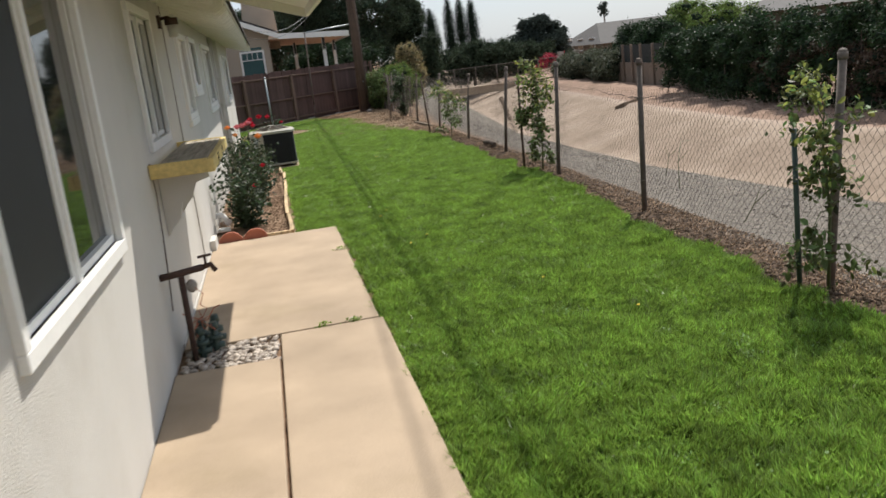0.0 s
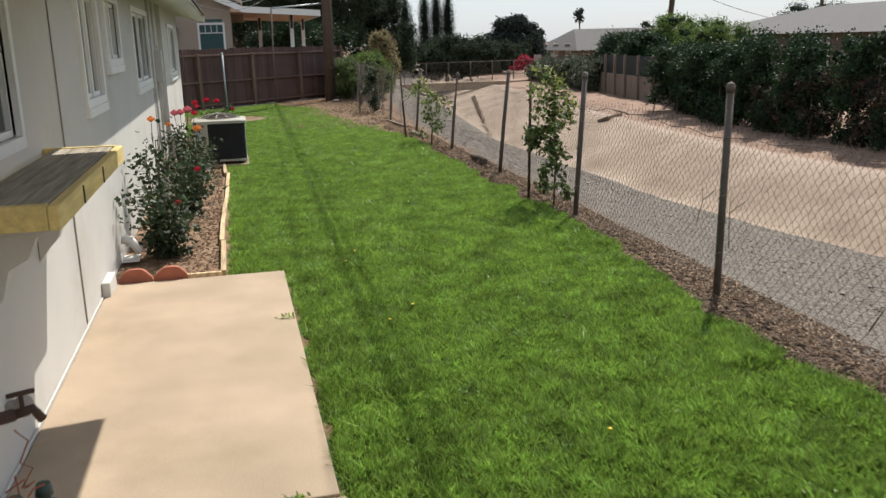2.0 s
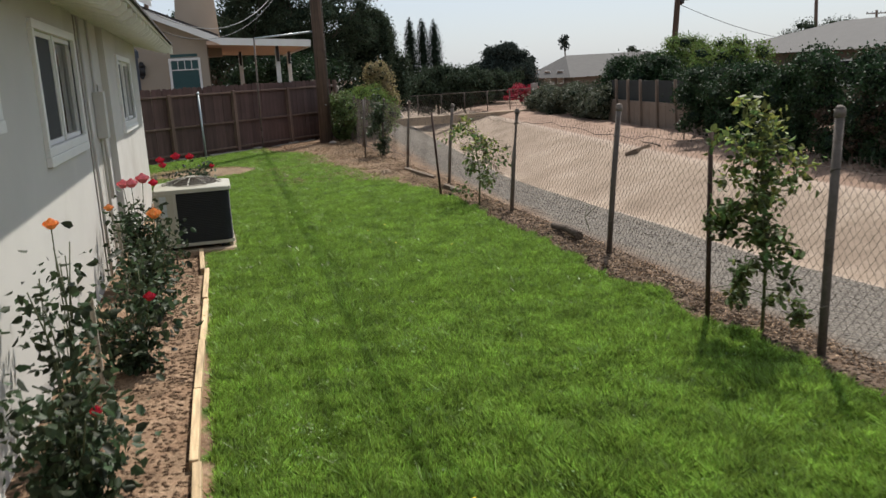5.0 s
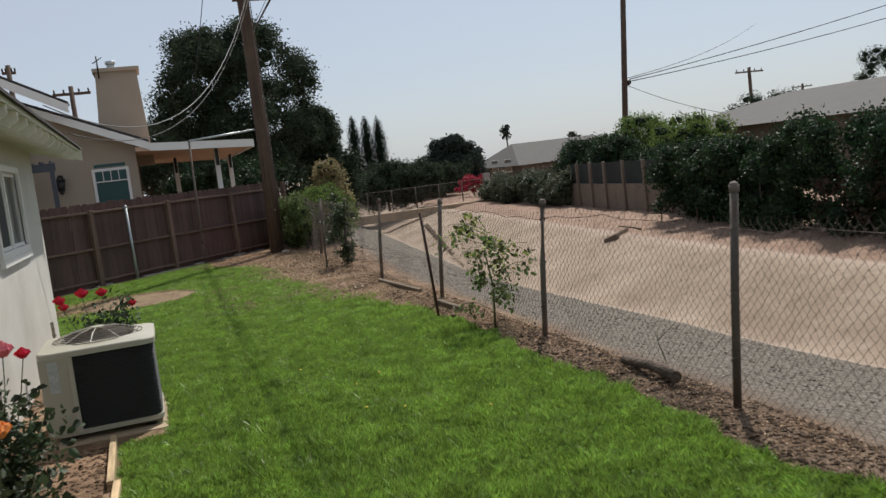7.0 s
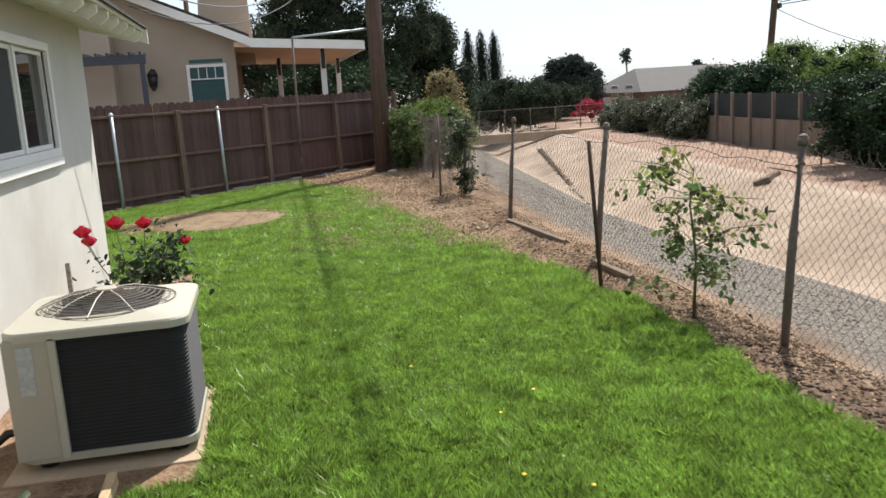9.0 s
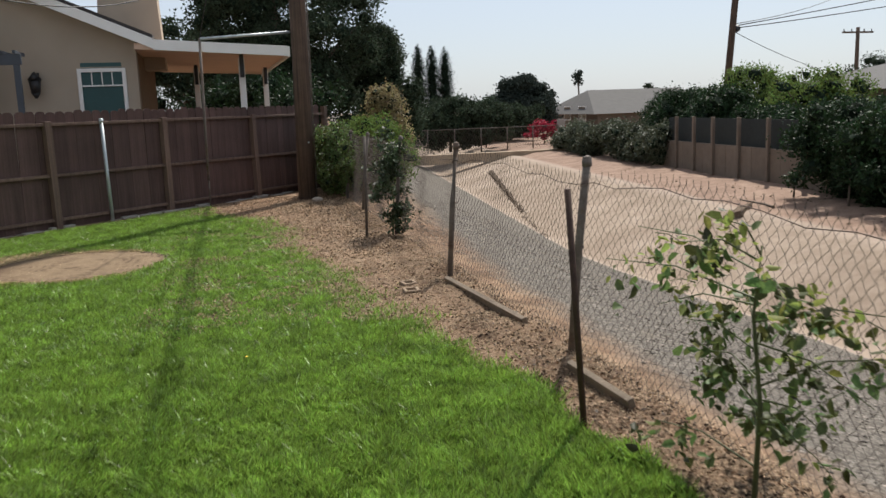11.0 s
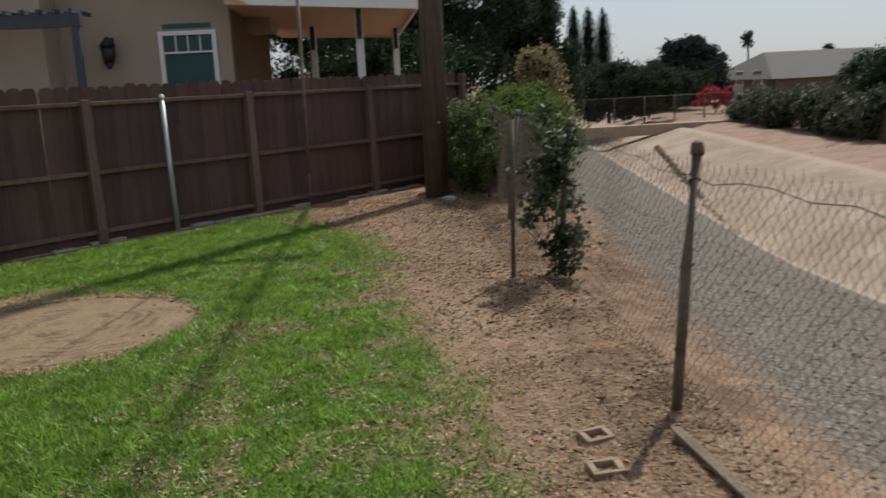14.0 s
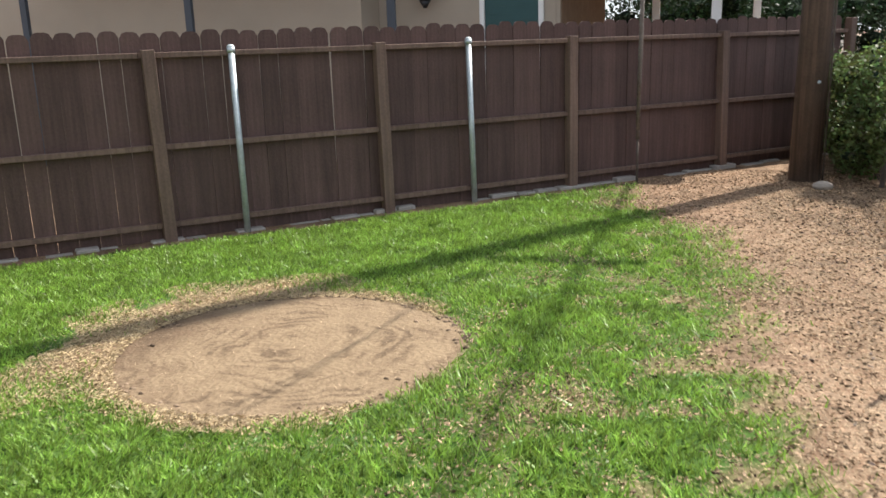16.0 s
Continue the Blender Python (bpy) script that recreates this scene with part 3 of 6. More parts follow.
bm = bmesh.new(); box(bm, -8.0, -0.15, -5.85, HOUSE_END - 0.15, 2.3, 2.36); lone("ceiling", bm, INSIDE, "ceiling coloured near black for the unlit room", "ceiling", kind="structure")
bm = bmesh.new(); box(bm, 0.002, 0.055, 6.9, 7.2, -0.1, 0.12, 0.006); box(bm, 0.002, 0.012, 4.1, 6.9, -0.1, 0.04, 0.003); lone("foundation_lip", bm, STUCCO, "low stucco lip along the foot of the wall", "trim", kind="structure")
bm = bmesh.new(); box(bm, 0.001, 0.008, 6.285, 6.297, 0.05, 2.2); box(bm, 0.001, 0.008, 12.2, 12.212, 0.05, 2.2); lone("trim_joint", bm, GREYCON, "thin grey control joints in the stucco", "trim", kind="structure")


def window(y0, y1, z0, z1, x=0.0, sill=False):
    w = tagged(new("window"), "white vinyl sliding window with a dark insect screen, closed", "window", "windows of the near house", "structure")
    w.location = (x, y0, z0)
    W, Hh = y1 - y0, z1 - z0
    f = 0.055
    bm = bmesh.new()
    for a, b_, c, d in ((-f, W + f, -f, 0.0), (-f, W + f, Hh, Hh + f), (-f, 0.0, 0, Hh), (W, W + f, 0, Hh)):
        box(bm, -0.06, 0.028, a, b_, c, d, 0.004)
    part("window_frame", bm, WHITE, w)
    mid = W * 0.5
    bm = bmesh.new()
    for a in (mid - 0.022, ):
        box(bm, -0.05, 0.005, a, a + 0.044, 0, Hh, 0.003)
    for a, b_ in ((0, mid - 0.022), (mid + 0.022, W)):
        box(bm, -0.045, -0.01, a, b_, 0, 0.03); box(bm, -0.045, -0.01, a, b_, Hh - 0.03, Hh)
        box(bm, -0.045, -0.01, a, a + 0.022, 0.03, Hh - 0.03); box(bm, -0.045, -0.01, b_ - 0.022, b_, 0.03, Hh - 0.03)
    part("sash", bm, WHITE, w)
    bm = bmesh.new(); box(bm, -0.04, -0.034, mid + 0.044, W - 0.022, 0.03, Hh - 0.03)
    p = part("pane", bm, GLASS, w, "opaque near-black pane with reflections")
    bm = bmesh.new(); box(bm, -0.04, -0.034, 0.022, mid - 0.044, 0.03, Hh - 0.03)
    p = part("pane", bm, GLASS, w, "opaque near-black pane with reflections")
    bm = bmesh.new(); box(bm, -0.022, -0.019, 0.022, mid - 0.022, 0.03, Hh - 0.03)
    part("insect_screen", bm, SCREEN, w, "dark grey mesh screen")
    bm = bmesh.new(); box(bm, -0.05, 0.034, -f - 0.004, W + f + 0.004, -0.115, -f - 0.001, 0.004)
    if sill:
        part("window_sill", bm, WHITE, w)
    else:
        bm.free()
    return w


for k, wy in enumerate(WINS[:5]):
    window(*wy, sill=k > 1)
window(*WINS[5], x=0.06, sill=True)


def rafter_roof(name, y0, y1, x_edge, z_edge, rise, label):
    """A roof plane that overhangs the wall, with boards, fascia and rafter tails."""
    r = tagged(new(name), label, "roof", kind="structure")
    L_ = x_edge + 8.0
    def zz(x):
        return z_edge + (x_edge - x) * rise
    bm = bmesh.new()
    vs = []
    for y in (y0, y1):
        for x, dz in ((x_edge, 0), (-4.0, 0), (-4.0, 0.03), (x_edge, 0.03)):
            vs.append(bm.verts.new((x, y, zz(x) + dz)))
    for q in ((0, 1, 2, 3), (7, 6, 5, 4), (0, 4, 5, 1), (3, 2, 6, 7), (0, 3, 7, 4), (1, 5, 6, 2)):
        bm.faces.new([vs[i] for i in q])
    part("roof_boards", bm, EAVE, r, "cream painted roof boards")
    bm = bmesh.new()
    vs = []
    n = 24
    for i in range(n):
        xa = x_edge + 0.03 - i * (x_edge + 4.0) / n
        xb = x_edge + 0.03 - (i + 1) * (x_edge + 4.0) / n - 0.02
        v = [bm.verts.new(p) for p in ((xa, y0 - 0.02, zz(xa) + 0.032), (xa, y1 + 0.02, zz(xa) + 0.032), (xa, y1 + 0.02, zz(xa) + 0.052), (xa, y0 - 0.02, zz(xa) + 0.052), (xb, y0 - 0.02, zz(xb) + 0.035), (xb, y1 + 0.02, zz(xb) + 0.035))]
        bm.faces.new((v[0], v[1], v[2], v[3])); bm.faces.new((v[3], v[2], v[5], v[4])); bm.faces.new((v[0], v[4], v[5], v[1])); bm.faces.new((v[0], v[3], v[4])); bm.faces.new((v[1], v[5], v[2]))
    part("shingle_cover", bm, SHINGLE, r, "dark asphalt shingles in courses")
    y = y0 + 0.25
    while y < y1 - 0.1:
        bm = bmesh.new()
        pts = [(x_edge - 0.01, zz(x_edge)), (x_edge - 0.01, zz(x_edge) - 0.05), (x_edge - 0.07, zz(x_edge - 0.07) - 0.11), (-0.1, zz(-0.1) - 0.11), (-0.1, zz(-0.1))]
        a = [bm.verts.new((p[0], y, p[1] - 0.001)) for p in pts]; b_ = [bm.verts.new((p[0], y + 0.05, p[1] - 0.001)) for p in pts]
        bm.faces.new(a[::-1]); bm.faces.new(b_)
        for i in range(5):
            bm.faces.new((a[i], a[(i + 1) % 5], b_[(i + 1) % 5], b_[i]))
        part("rafter_tail", bm, EAVE, r)
        y += 0.42
    bm = bmesh.new()
    vs = []
    for y in (y1 + 0.001, y1 + 0.03):
        for x, dz in ((x_edge + 0.02, -0.09), (-4.0, -0.09), (-4.0, 0.03), (x_edge + 0.02, 0.03)):
            vs.append(bm.verts.new((x, y, zz(x) + dz)))
    for q in ((0, 1, 2, 3), (7, 6, 5, 4), (0, 4, 5, 1), (3, 2, 6, 7), (0, 3, 7, 4), (1, 5, 6, 2)):
        bm.faces.new([vs[i] for i in q])
    part("barge_board", bm, EAVE, r)
    return r


rafter_roof("roof", -6.2, 17.72, 0.52, 2.10, 0.30, "dark shingle roof with cream boards and rafter tails under the eave")
bm = bmesh.new()
box(bm, -8.3, -4.0, -6.2, 17.72, 3.2, 3.5)
lone("roof_back", bm, SHINGLE, "dark shingle roof behind the ridge", "roof", kind="structure")


def porch_hood():
    h = thing("porch_hood", (0, 4.04, 2.0), "cream boarded porch hood over the concrete path", "porch hood")
    def slab(x0, x1, z0, z1, t0, t1, y0, y1):
        bm = bmesh.new()
        vs = [bm.verts.new(p) for y in (y0, y1) for p in ((x0, y, z0), (x1, y, z1), (x1, y, z1 + t1), (x0, y, z0 + t0))]
        for q in ((0, 1, 2, 3), (7, 6, 5, 4), (0, 4, 5, 1), (3, 2, 6, 7), (0, 3, 7, 4), (1, 5, 6, 2)):
            bm.faces.new([vs[i] for i in q])
        return bm
    part("soffit", slab(0.002, 1.12, 0.38, 0.0, 0.03, 0.03, 0, 2.1), EAVE, h)
    part("shingle_cover", slab(0.0, 1.16, 0.414, 0.032, 0.025, 0.025, -0.02, 2.12), SHINGLE, h, "dark shingles on top")
    part("fascia", slab(1.122, 1.145, -0.06, -0.065, 0.09, 0.09, 0, 2.1), EAVE, h)
    for y in (0.0, 2.07):
        part("barge_board", slab(0.003, 1.12, 0.29, -0.07, 0.088, 0.068, y + 0.001, y + 0.03), EAVE, h)


porch_hood()


def potting_shelf():
    s = thing("window_shelf", (0, 4.08, 1.0), "grey plank shelf edged with yellow timber under a window", "shelf")
    for i in range(3):
        bm = bmesh.new(); box(bm, 0.052 + i * 0.092, 0.052 + (i + 1) * 0.092 - 0.006, 0.02, 1.66, 0.085, 0.108, 0.003); part("plank", bm, GREYWOOD, s)
    bm = bmesh.new(); box(bm, 0.33, 0.365, 0.0, 1.7, 0.03, 0.108, 0.004); part("edge_board", bm, YELLOWWOOD, s, "yellow painted edge board")
    for y in (0.0, 1.665):
        bm = bmesh.new(); box(bm, 0.004, 0.329, y, y + 0.018 + 0.017, 0.03, 0.112, 0.003); part("end_board", bm, YELLOWWOOD, s, "yellow painted end board")
    for y in (0.3, 1.3):
        b_ = part("bracket", bmesh.new(), STUCCO, s)
        bm = bmesh.new()
        prof = [(0.004, 0.028), (0.30, 0.028), (0.30, -0.03), (0.22, -0.05), (0.19, -0.12), (0.12, -0.16), (0.09, -0.26), (0.05, -0.30), (0.004, -0.36)]
        a = [bm.verts.new((p[0], y, p[1])) for p in prof]; c = [bm.verts.new((p[0], y + 0.07, p[1])) for p in prof]
        bm.faces.new(a); bm.faces.new(c[::-1])
        for i in range(len(prof)):
            bm.faces.new((a[(i + 1) % len(prof)], a[i], c[i], c[(i + 1) % len(prof)]))
        bm.to_mesh(b_.data); bm.free()
    for y in (0.45, 0.95):
        bm = bmesh.new(); box(bm, 0.3655, 0.37, y, y + 0.012, 0.035, 0.1); part("strap", bm, BLACK, s, "black steel strap")


potting_shelf()


def wall_lamp():
    l = thing("wall_lamp", (0, 6.05, 1.98), "small brown wall lamp with a frosted glass shade", "lamp")
    bm = bmesh.new(); box(bm, 0.001, 0.02, -0.04, 0.04, -0.02, 0.08, 0.004); tube(bm, [(0.02, 0, 0.05), (0.08, 0, 0.06), (0.1, 0, 0.04)], 0.012); part("arm", bm, RUSTPIPE, l)
    bm = bmesh.new(); tube(bm, [(0.1, 0, 0.05), (0.1, 0, 0.0)], 0.05, 14); part("cap", bm, RUSTPIPE, l)
    bm = bmesh.new(); tube(bm, [(0.1, 0, -0.001), (0.1, 0, -0.09)], 0.04, 14, 0.035); part("shade", bm, BLIND, l, "frosted glass shade")


wall_lamp()

for yy, label in ((12.3, "grey conduit pipe up the stucco wall"), (12.85, "grey conduit pipe with a small box")):
    c = thing("conduit", (0, yy, 0), label, "pipe", "conduits on the house wall")
    bm = bmesh.new(); tube(bm, [(0.02, 0, 0.02), (0.02, 0, 2.24)], 0.013, 10); part("pipe", bm, STUCCO, c)
    if yy > 12.5:
        bm = bmesh.new(); box(bm, 0.001, 0.09, -0.09, 0.07, 1.15, 1.55, 0.006); part("meter_box", bm, STUCCO, c, "painted steel box")
        bm = bmesh.new(); tube(bm, [(0.03, 0.16, 0.6), (0.03, 0.16, 1.5), (0.03, 0.05, 1.6)], 0.016, 10); part("pipe", bm, STUCCO, c)
c = thing("wall_cable", (0, 4.1, 0), "thin grey cable hanging down the stucco wall", "cable")
bm = bmesh.new(); tube(bm, [(0.012, 0, 1.12), (0.015, 0.03, 0.95), (0.012, -0.02, 0.7), (0.014, -0.12, 0.5), (0.012, -0.2, 0.3)], 0.004, 6); part("cord", bm, RUSTPIPE, c)


# ---- patio slabs, pebbles ----
def slab_piece(name, x0, x1, y0, y1, label):
    bm = bmesh.new()
    box(bm, x0, x1, y0, y1, -0.1, 0.028, 0.006)
    return lone(name, bm, CONCRETE, label, "concrete slab", kind="structure")


slab_piece("pavement_1", 0.575, 1.19, -5, 4.0, "long tan concrete path slab beside the lawn")
slab_piece("pavement_2", 0.004, 0.56, -5, 3.58, "tan concrete path slab along the house wall")
slab_piece("pavement_3", 0.014, 1.17, 4.02, 7.2, "broad tan concrete slab with a weed in its joint")


def tap():
    t = thing("water_tap", (0.1, 3.78, 0), "rusty standpipe with garden tap beside the stucco wall", "tap")
    bm = bmesh.new(); tube(bm, [(0, 0, -0.05), (0.005, 0, 0.52)], 0.017, 10); part("riser", bm, RUSTPIPE, t)
    bm = bmesh.new(); tube(bm, [(-0.1, -0.05, 0.535), (0.0, 0.0, 0.535), (0.12, 0.05, 0.54)], 0.019, 10); part("cross_pipe", bm, RUSTPIPE, t)
    bm = bmesh.new(); tube(bm, [(0.12, 0.05, 0.54), (0.165, 0.07, 0.545), (0.185, 0.08, 0.505)], 0.015, 10); tube(bm, [(0.14, 0.06, 0.55), (0.14, 0.06, 0.6)], 0.007, 8); part("spout", bm, RUSTPIPE, t)
    bm = bmesh.new(); tube(bm, [(0.105, 0.045, 0.6), (0.175, 0.075, 0.6)], 0.008, 8); part("handle", bm, RUSTPIPE, t)
    v = thing("irrigation_valves", (0.12, 3.95, 0), "cluster of dark green irrigation valves with red wires", "valve")
    rnd = random.Random(4)
    for i in range(4):
        x, y = 0.02 + 0.07 * (i % 2), -0.12 + 0.075 * i
        bm = bmesh.new(); tube(bm, [(x, y, 0), (x, y, 0.16)], 0.02, 10); tube(bm, [(x, y, 0.1), (x, y, 0.125)], 0.042, 12); tube(bm, [(x, y, 0.16), (x, y, 0.2)], 0.03, 12, 0.022); tube(bm, [(x - 0.05, y, 0.06), (x + 0.05, y, 0.06)], 0.018, 8)
        part("valve_body", bm, GREENVALVE, v)
    bm = bmesh.new()
    for i in range(7):
        p = Vector((rnd.uniform(0, 0.09), rnd.uniform(-0.15, 0.15), 0.18))
        pts = [p]
        for k in range(4):
            p = p + Vector((rnd.uniform(-0.05, 0.05), rnd.uniform(-0.06, 0.06), rnd.uniform(-0.03, 0.07)))
            pts.append(p.copy())
        tube(bm, pts, 0.003, 5)
    part("wire_bundle", bm, REDBLOCK, v, "thin red and brown wires")
    bm = bmesh.new(); ball(bm, (0, 0, 0), 0.045, 2, (0.8, 1, 1)); box(bm, -0.06, 0, -0.03, 0.03, -0.02, 0.02, 0.004)
    lone("wall_vent_cap", bm, GREYCON, "small grey cap on the stucco wall", "pipe cap", at=(0.06, 4.55, 0.28))


tap()
bm = bmesh.new()
box(bm, 0.0, 0.12, -0.09, 0.09, 0.0, 0.015); tube(bm, [(0.0, 0, 0.16), (0.06, 0, 0.15), (0.13, 0, 0.06)], 0.035, 12); tube(bm, [(0.02, 0.07, 0.11), (0.08, 0.07, 0.11)], 0.03, 12)
lone("drain_pipe", bm, WHITE, "short white plastic drain pipe elbow at the foot of the wall", "pipe", at=(0.02, 7.9, 0.03))


# ---- air conditioner ----
def ac_unit():
    a = thing("air_conditioner", (0.705, 13.60, 0.013), "beige outdoor air conditioner with dark guards on a concrete pad", "air conditioner")
    w, h = 0.352, 0.578

    def rounded(x, y, r, n=6):
        pts = []
        for cx, cy, a0 in ((x - r, y - r, 0), (-x + r, y - r, 90), (-x + r, -y + r, 180), (x - r, -y + r, 270)):
            for k in range(n + 1):
                t = radians(a0 + 90 * k / n)
                pts.append((cx + r * math.cos(t), cy + r * math.sin(t)))
        return pts

    def prism(bm, pts, z0, z1, inner=None):
        n = len(pts)
        lo = [bm.verts.new((*p, z0)) for p in pts]; hi = [bm.verts.new((*p, z1)) for p in pts]
        for i in range(n):
            bm.faces.new((lo[i], lo[(i + 1) % n], hi[(i + 1) % n], hi[i]))
        bm.faces.new(lo[::-1]); bm.faces.new(hi)

    bm = bmesh.new(); prism(bm, rounded(w - 0.012, w - 0.012, 0.08), 0.06, h - 0.02); part("coil_guard", bm, ACDARK, a, "dark louvred coil guard")
    bm = bmesh.new(); prism(bm, rounded(w, w, 0.08), 0.035, 0.065); part("base_pan", bm, ACBEIGE, a)
    for fx, fy in ((-1, -1), (1, -1), (1, 1), (-1, 1)):
        bm = bmesh.new(); tube(bm, [(fx * 0.26, fy * 0.26, -0.005), (fx * 0.26, fy * 0.26, 0.036)], 0.04, 10); part("foot", bm, BLACK, a)
    for i in range(30):
        z = 0.075 + i * 0.0165
        bm = bmesh.new()
        pts = rounded(w - 0.006, w - 0.006, 0.08, 4)
        n = len(pts)
        rings = [[bm.verts.new((p[0] * k, p[1] * k, z + dz)) for p in pts] for k, dz in ((0.985, 0.0), (1.0, 0.002), (0.985, 0.006))]
        for q, s_ in zip(rings, rings[1:]):
            for k in range(n):
                bm.faces.new((q[k], q[(k + 1) % n], s_[(k + 1) % n], s_[k]))
        part("louvre", bm, ACDARK, a)
    bm = bmesh.new(); box(bm, -w - 0.004, -w + 0.20, -w - 0.006, -w + 0.02, 0.05, h - 0.02, 0.008); box(bm, -w - 0.006, -w + 0.02, -w + 0.021, -w + 0.26, 0.05, h - 0.02, 0.008); part("corner_panel", bm, ACBEIGE, a)
    bm = bmesh.new(); box(bm, -w + 0.17, -w + 0.199, -w - 0.012, -w - 0.0065, 0.05, h - 0.02, 0.003); part("corner_post", bm, ACLID, a)
    bm = bmesh.new(); box(bm, -w + 0.05, -w + 0.11, -w - 0.0095, -w - 0.0065, 0.33, 0.53); part("rating_label", bm, GALV, a, "silver rating label")
    bm = bmesh.new()
    outer = rounded(w + 0.012, w + 0.012, 0.09, 6)
    n = len(outer)
    R = 0.29
    ring_pts = []
    for p in outer:
        t = math.atan2(p[1], p[0]); ring_pts.append((R * math.cos(t), R * math.sin(t)))
    o0 = [bm.verts.new((*p, h - 0.03)) for p in outer]; o1 = [bm.verts.new((*p, h)) for p in outer]
    o2 = [bm.verts.new((p[0] * 0.985, p[1] * 0.985, h + 0.008)) for p in outer]
    i1 = [bm.verts.new((*p, h + 0.03)) for p in ring_pts]; i0 = [bm.verts.new((p[0] * 0.97, p[1] * 0.97, h - 0.03)) for p in ring_pts]
    for A, B in ((o0, o1), (o1, o2), (o2, i1), (i1, i0)):
        for k in range(n):
            bm.faces.new((A[k], A[(k + 1) % n], B[(k + 1) % n], B[k]))
    part("lid", bm, ACLID, a, "pale beige lid")
    bm = bmesh.new(); tube(bm, [(0, 0, h - 0.1), (0, 0, h - 0.095)], R * 0.96, 28); part("fan_well", bm, ACDARK, a)
    for k in range(5):
        bm = bmesh.new(); t = 2 * math.pi * k / 5
        box(bm, 0.03, 0.26, -0.06, 0.06, -0.002, 0.002, 0, Matrix.Translation((0, 0, h - 0.06)) @ Matrix.Rotation(t, 4, "Z") @ Matrix.Rotation(0.4, 4, "X")); part("fan_blade", bm, BLACK, a)
    bm = bmesh.new()
    for k in range(1, 13):
        r = 0.03 + k * 0.0215
        z = h + 0.085 - 0.058 * (r / R) ** 2
        pts = [(r * math.cos(2 * math.pi * j / 28), r * math.sin(2 * math.pi * j / 28), z) for j in range(29)]
        tube(bm, pts, 0.0026, 4, cap=False)
    part("fan_grille", bm, RUSTY, a, "grey wire rings")
    for k in range(10):
        t = 2 * math.pi * k / 10 + 0.2
        bm = bmesh.new(); tube(bm, [(0.03 * math.cos(t), 0.03 * math.sin(t), h + 0.087), (0.15 * math.cos(t), 0.15 * math.sin(t), h + 0.074), (R * math.cos(t), R * math.sin(t), h + 0.03)], 0.0035, 5); part("grille_spoke", bm, ACLID, a)
    bm = bmesh.new(); tube(bm, [(0, 0, h + 0.08), (0, 0, h + 0.092)], 0.045, 16); part("hub", bm, ACLID, a)
    bm = bmesh.new(); tube(bm, [(-w, -0.1, 0.1), (-w - 0.1, -0.12, 0.1), (-w - 0.2, -0.15, 0.02), (-w - 0.28, -0.1, 0.2)], 0.02, 8); part("refrigerant_line", bm, BLACK, a)
    bm = bmesh.new(); box(bm, 0.30, 1.075, 13.17, 14.06, -0.1, 0.009, 0.006); lone("pad", bm, CONCRETE, "tan concrete pad under the air conditioner", "concrete pad")


ac_unit()


# ---- edging and blocks ----
rnd = random.Random(7)
ey = 7.28
while ey < 13.0:
    ln = min(rnd.uniform(0.85, 1.3), 13.08 - ey)
    if ln < 0.2:
        break
    bm = bmesh.new(); xo = 0.755 + 0.02 * math.sin(ey * 1.3)
    box(bm, -0.019, 0.019, 0, ln - 0.01, -0.08, 0.045 + rnd.uniform(0, 0.012), 0.005, Matrix.Translation((xo, ey, 0)) @ Matrix.Rotation(rnd.uniform(-0.02, 0.02), 4, "Z"))
    lone("edging_board", bm, TIMBER, "tan timber edging board between rose bed and lawn", "edging", "edging boards of the rose bed")
    ey += ln
bm = bmesh.new(); box(bm, 0.50, 0.74, 7.225, 7.262, -0.08, 0.05, 0.005); lone("edging_board", bm, TIMBER, "tan timber edging board across the end of the rose bed", "edging", "edging boards of the rose bed")
for k in range(2):
    bm = bmesh.new()
    prof = [(0.0, -0.05), (0.0, 0.05), (0.05, 0.1), (0.08, 0.115), (0.15, 0.115), (0.18, 0.1), (0.225, 0.05), (0.225, -0.05)]
    a = [bm.verts.new((p[0], 0, p[1])) for p in prof]; b_ = [bm.verts.new((p[0], 0.05, p[1])) for p in prof]
    bm.faces.new(a); bm.faces.new(b_[::-1])
    for i in range(len(prof)):
        bm.faces.new((a[(i + 1) % len(prof)], a[i], b_[i], b_[(i + 1) % len(prof)]))
    bmesh.ops.bevel(bm, geom=list(bm.edges), offset=0.006, segments=2, affect="EDGES")
    lone("scallop_block", bm, REDBLOCK, "red concrete scalloped edging block at the end of the rose bed", "edging block", "red edging blocks", at=(0.06 + 0.232 * k, 7.212, 0.0))


# ---- chain-link fence ----
POSTS = [(-0.3, 0), (0.55, 0), (3.17, 0), (5.82, 0), (8.42, 0), (11.19, 0), (13.6, 0), (16.25, 0), (18.75, 0), (21.36, 1), (23.89, 0), (25.6, 0), (28.2, 0), (31, 0), (34, 0), (37, 0), (40, 0)]


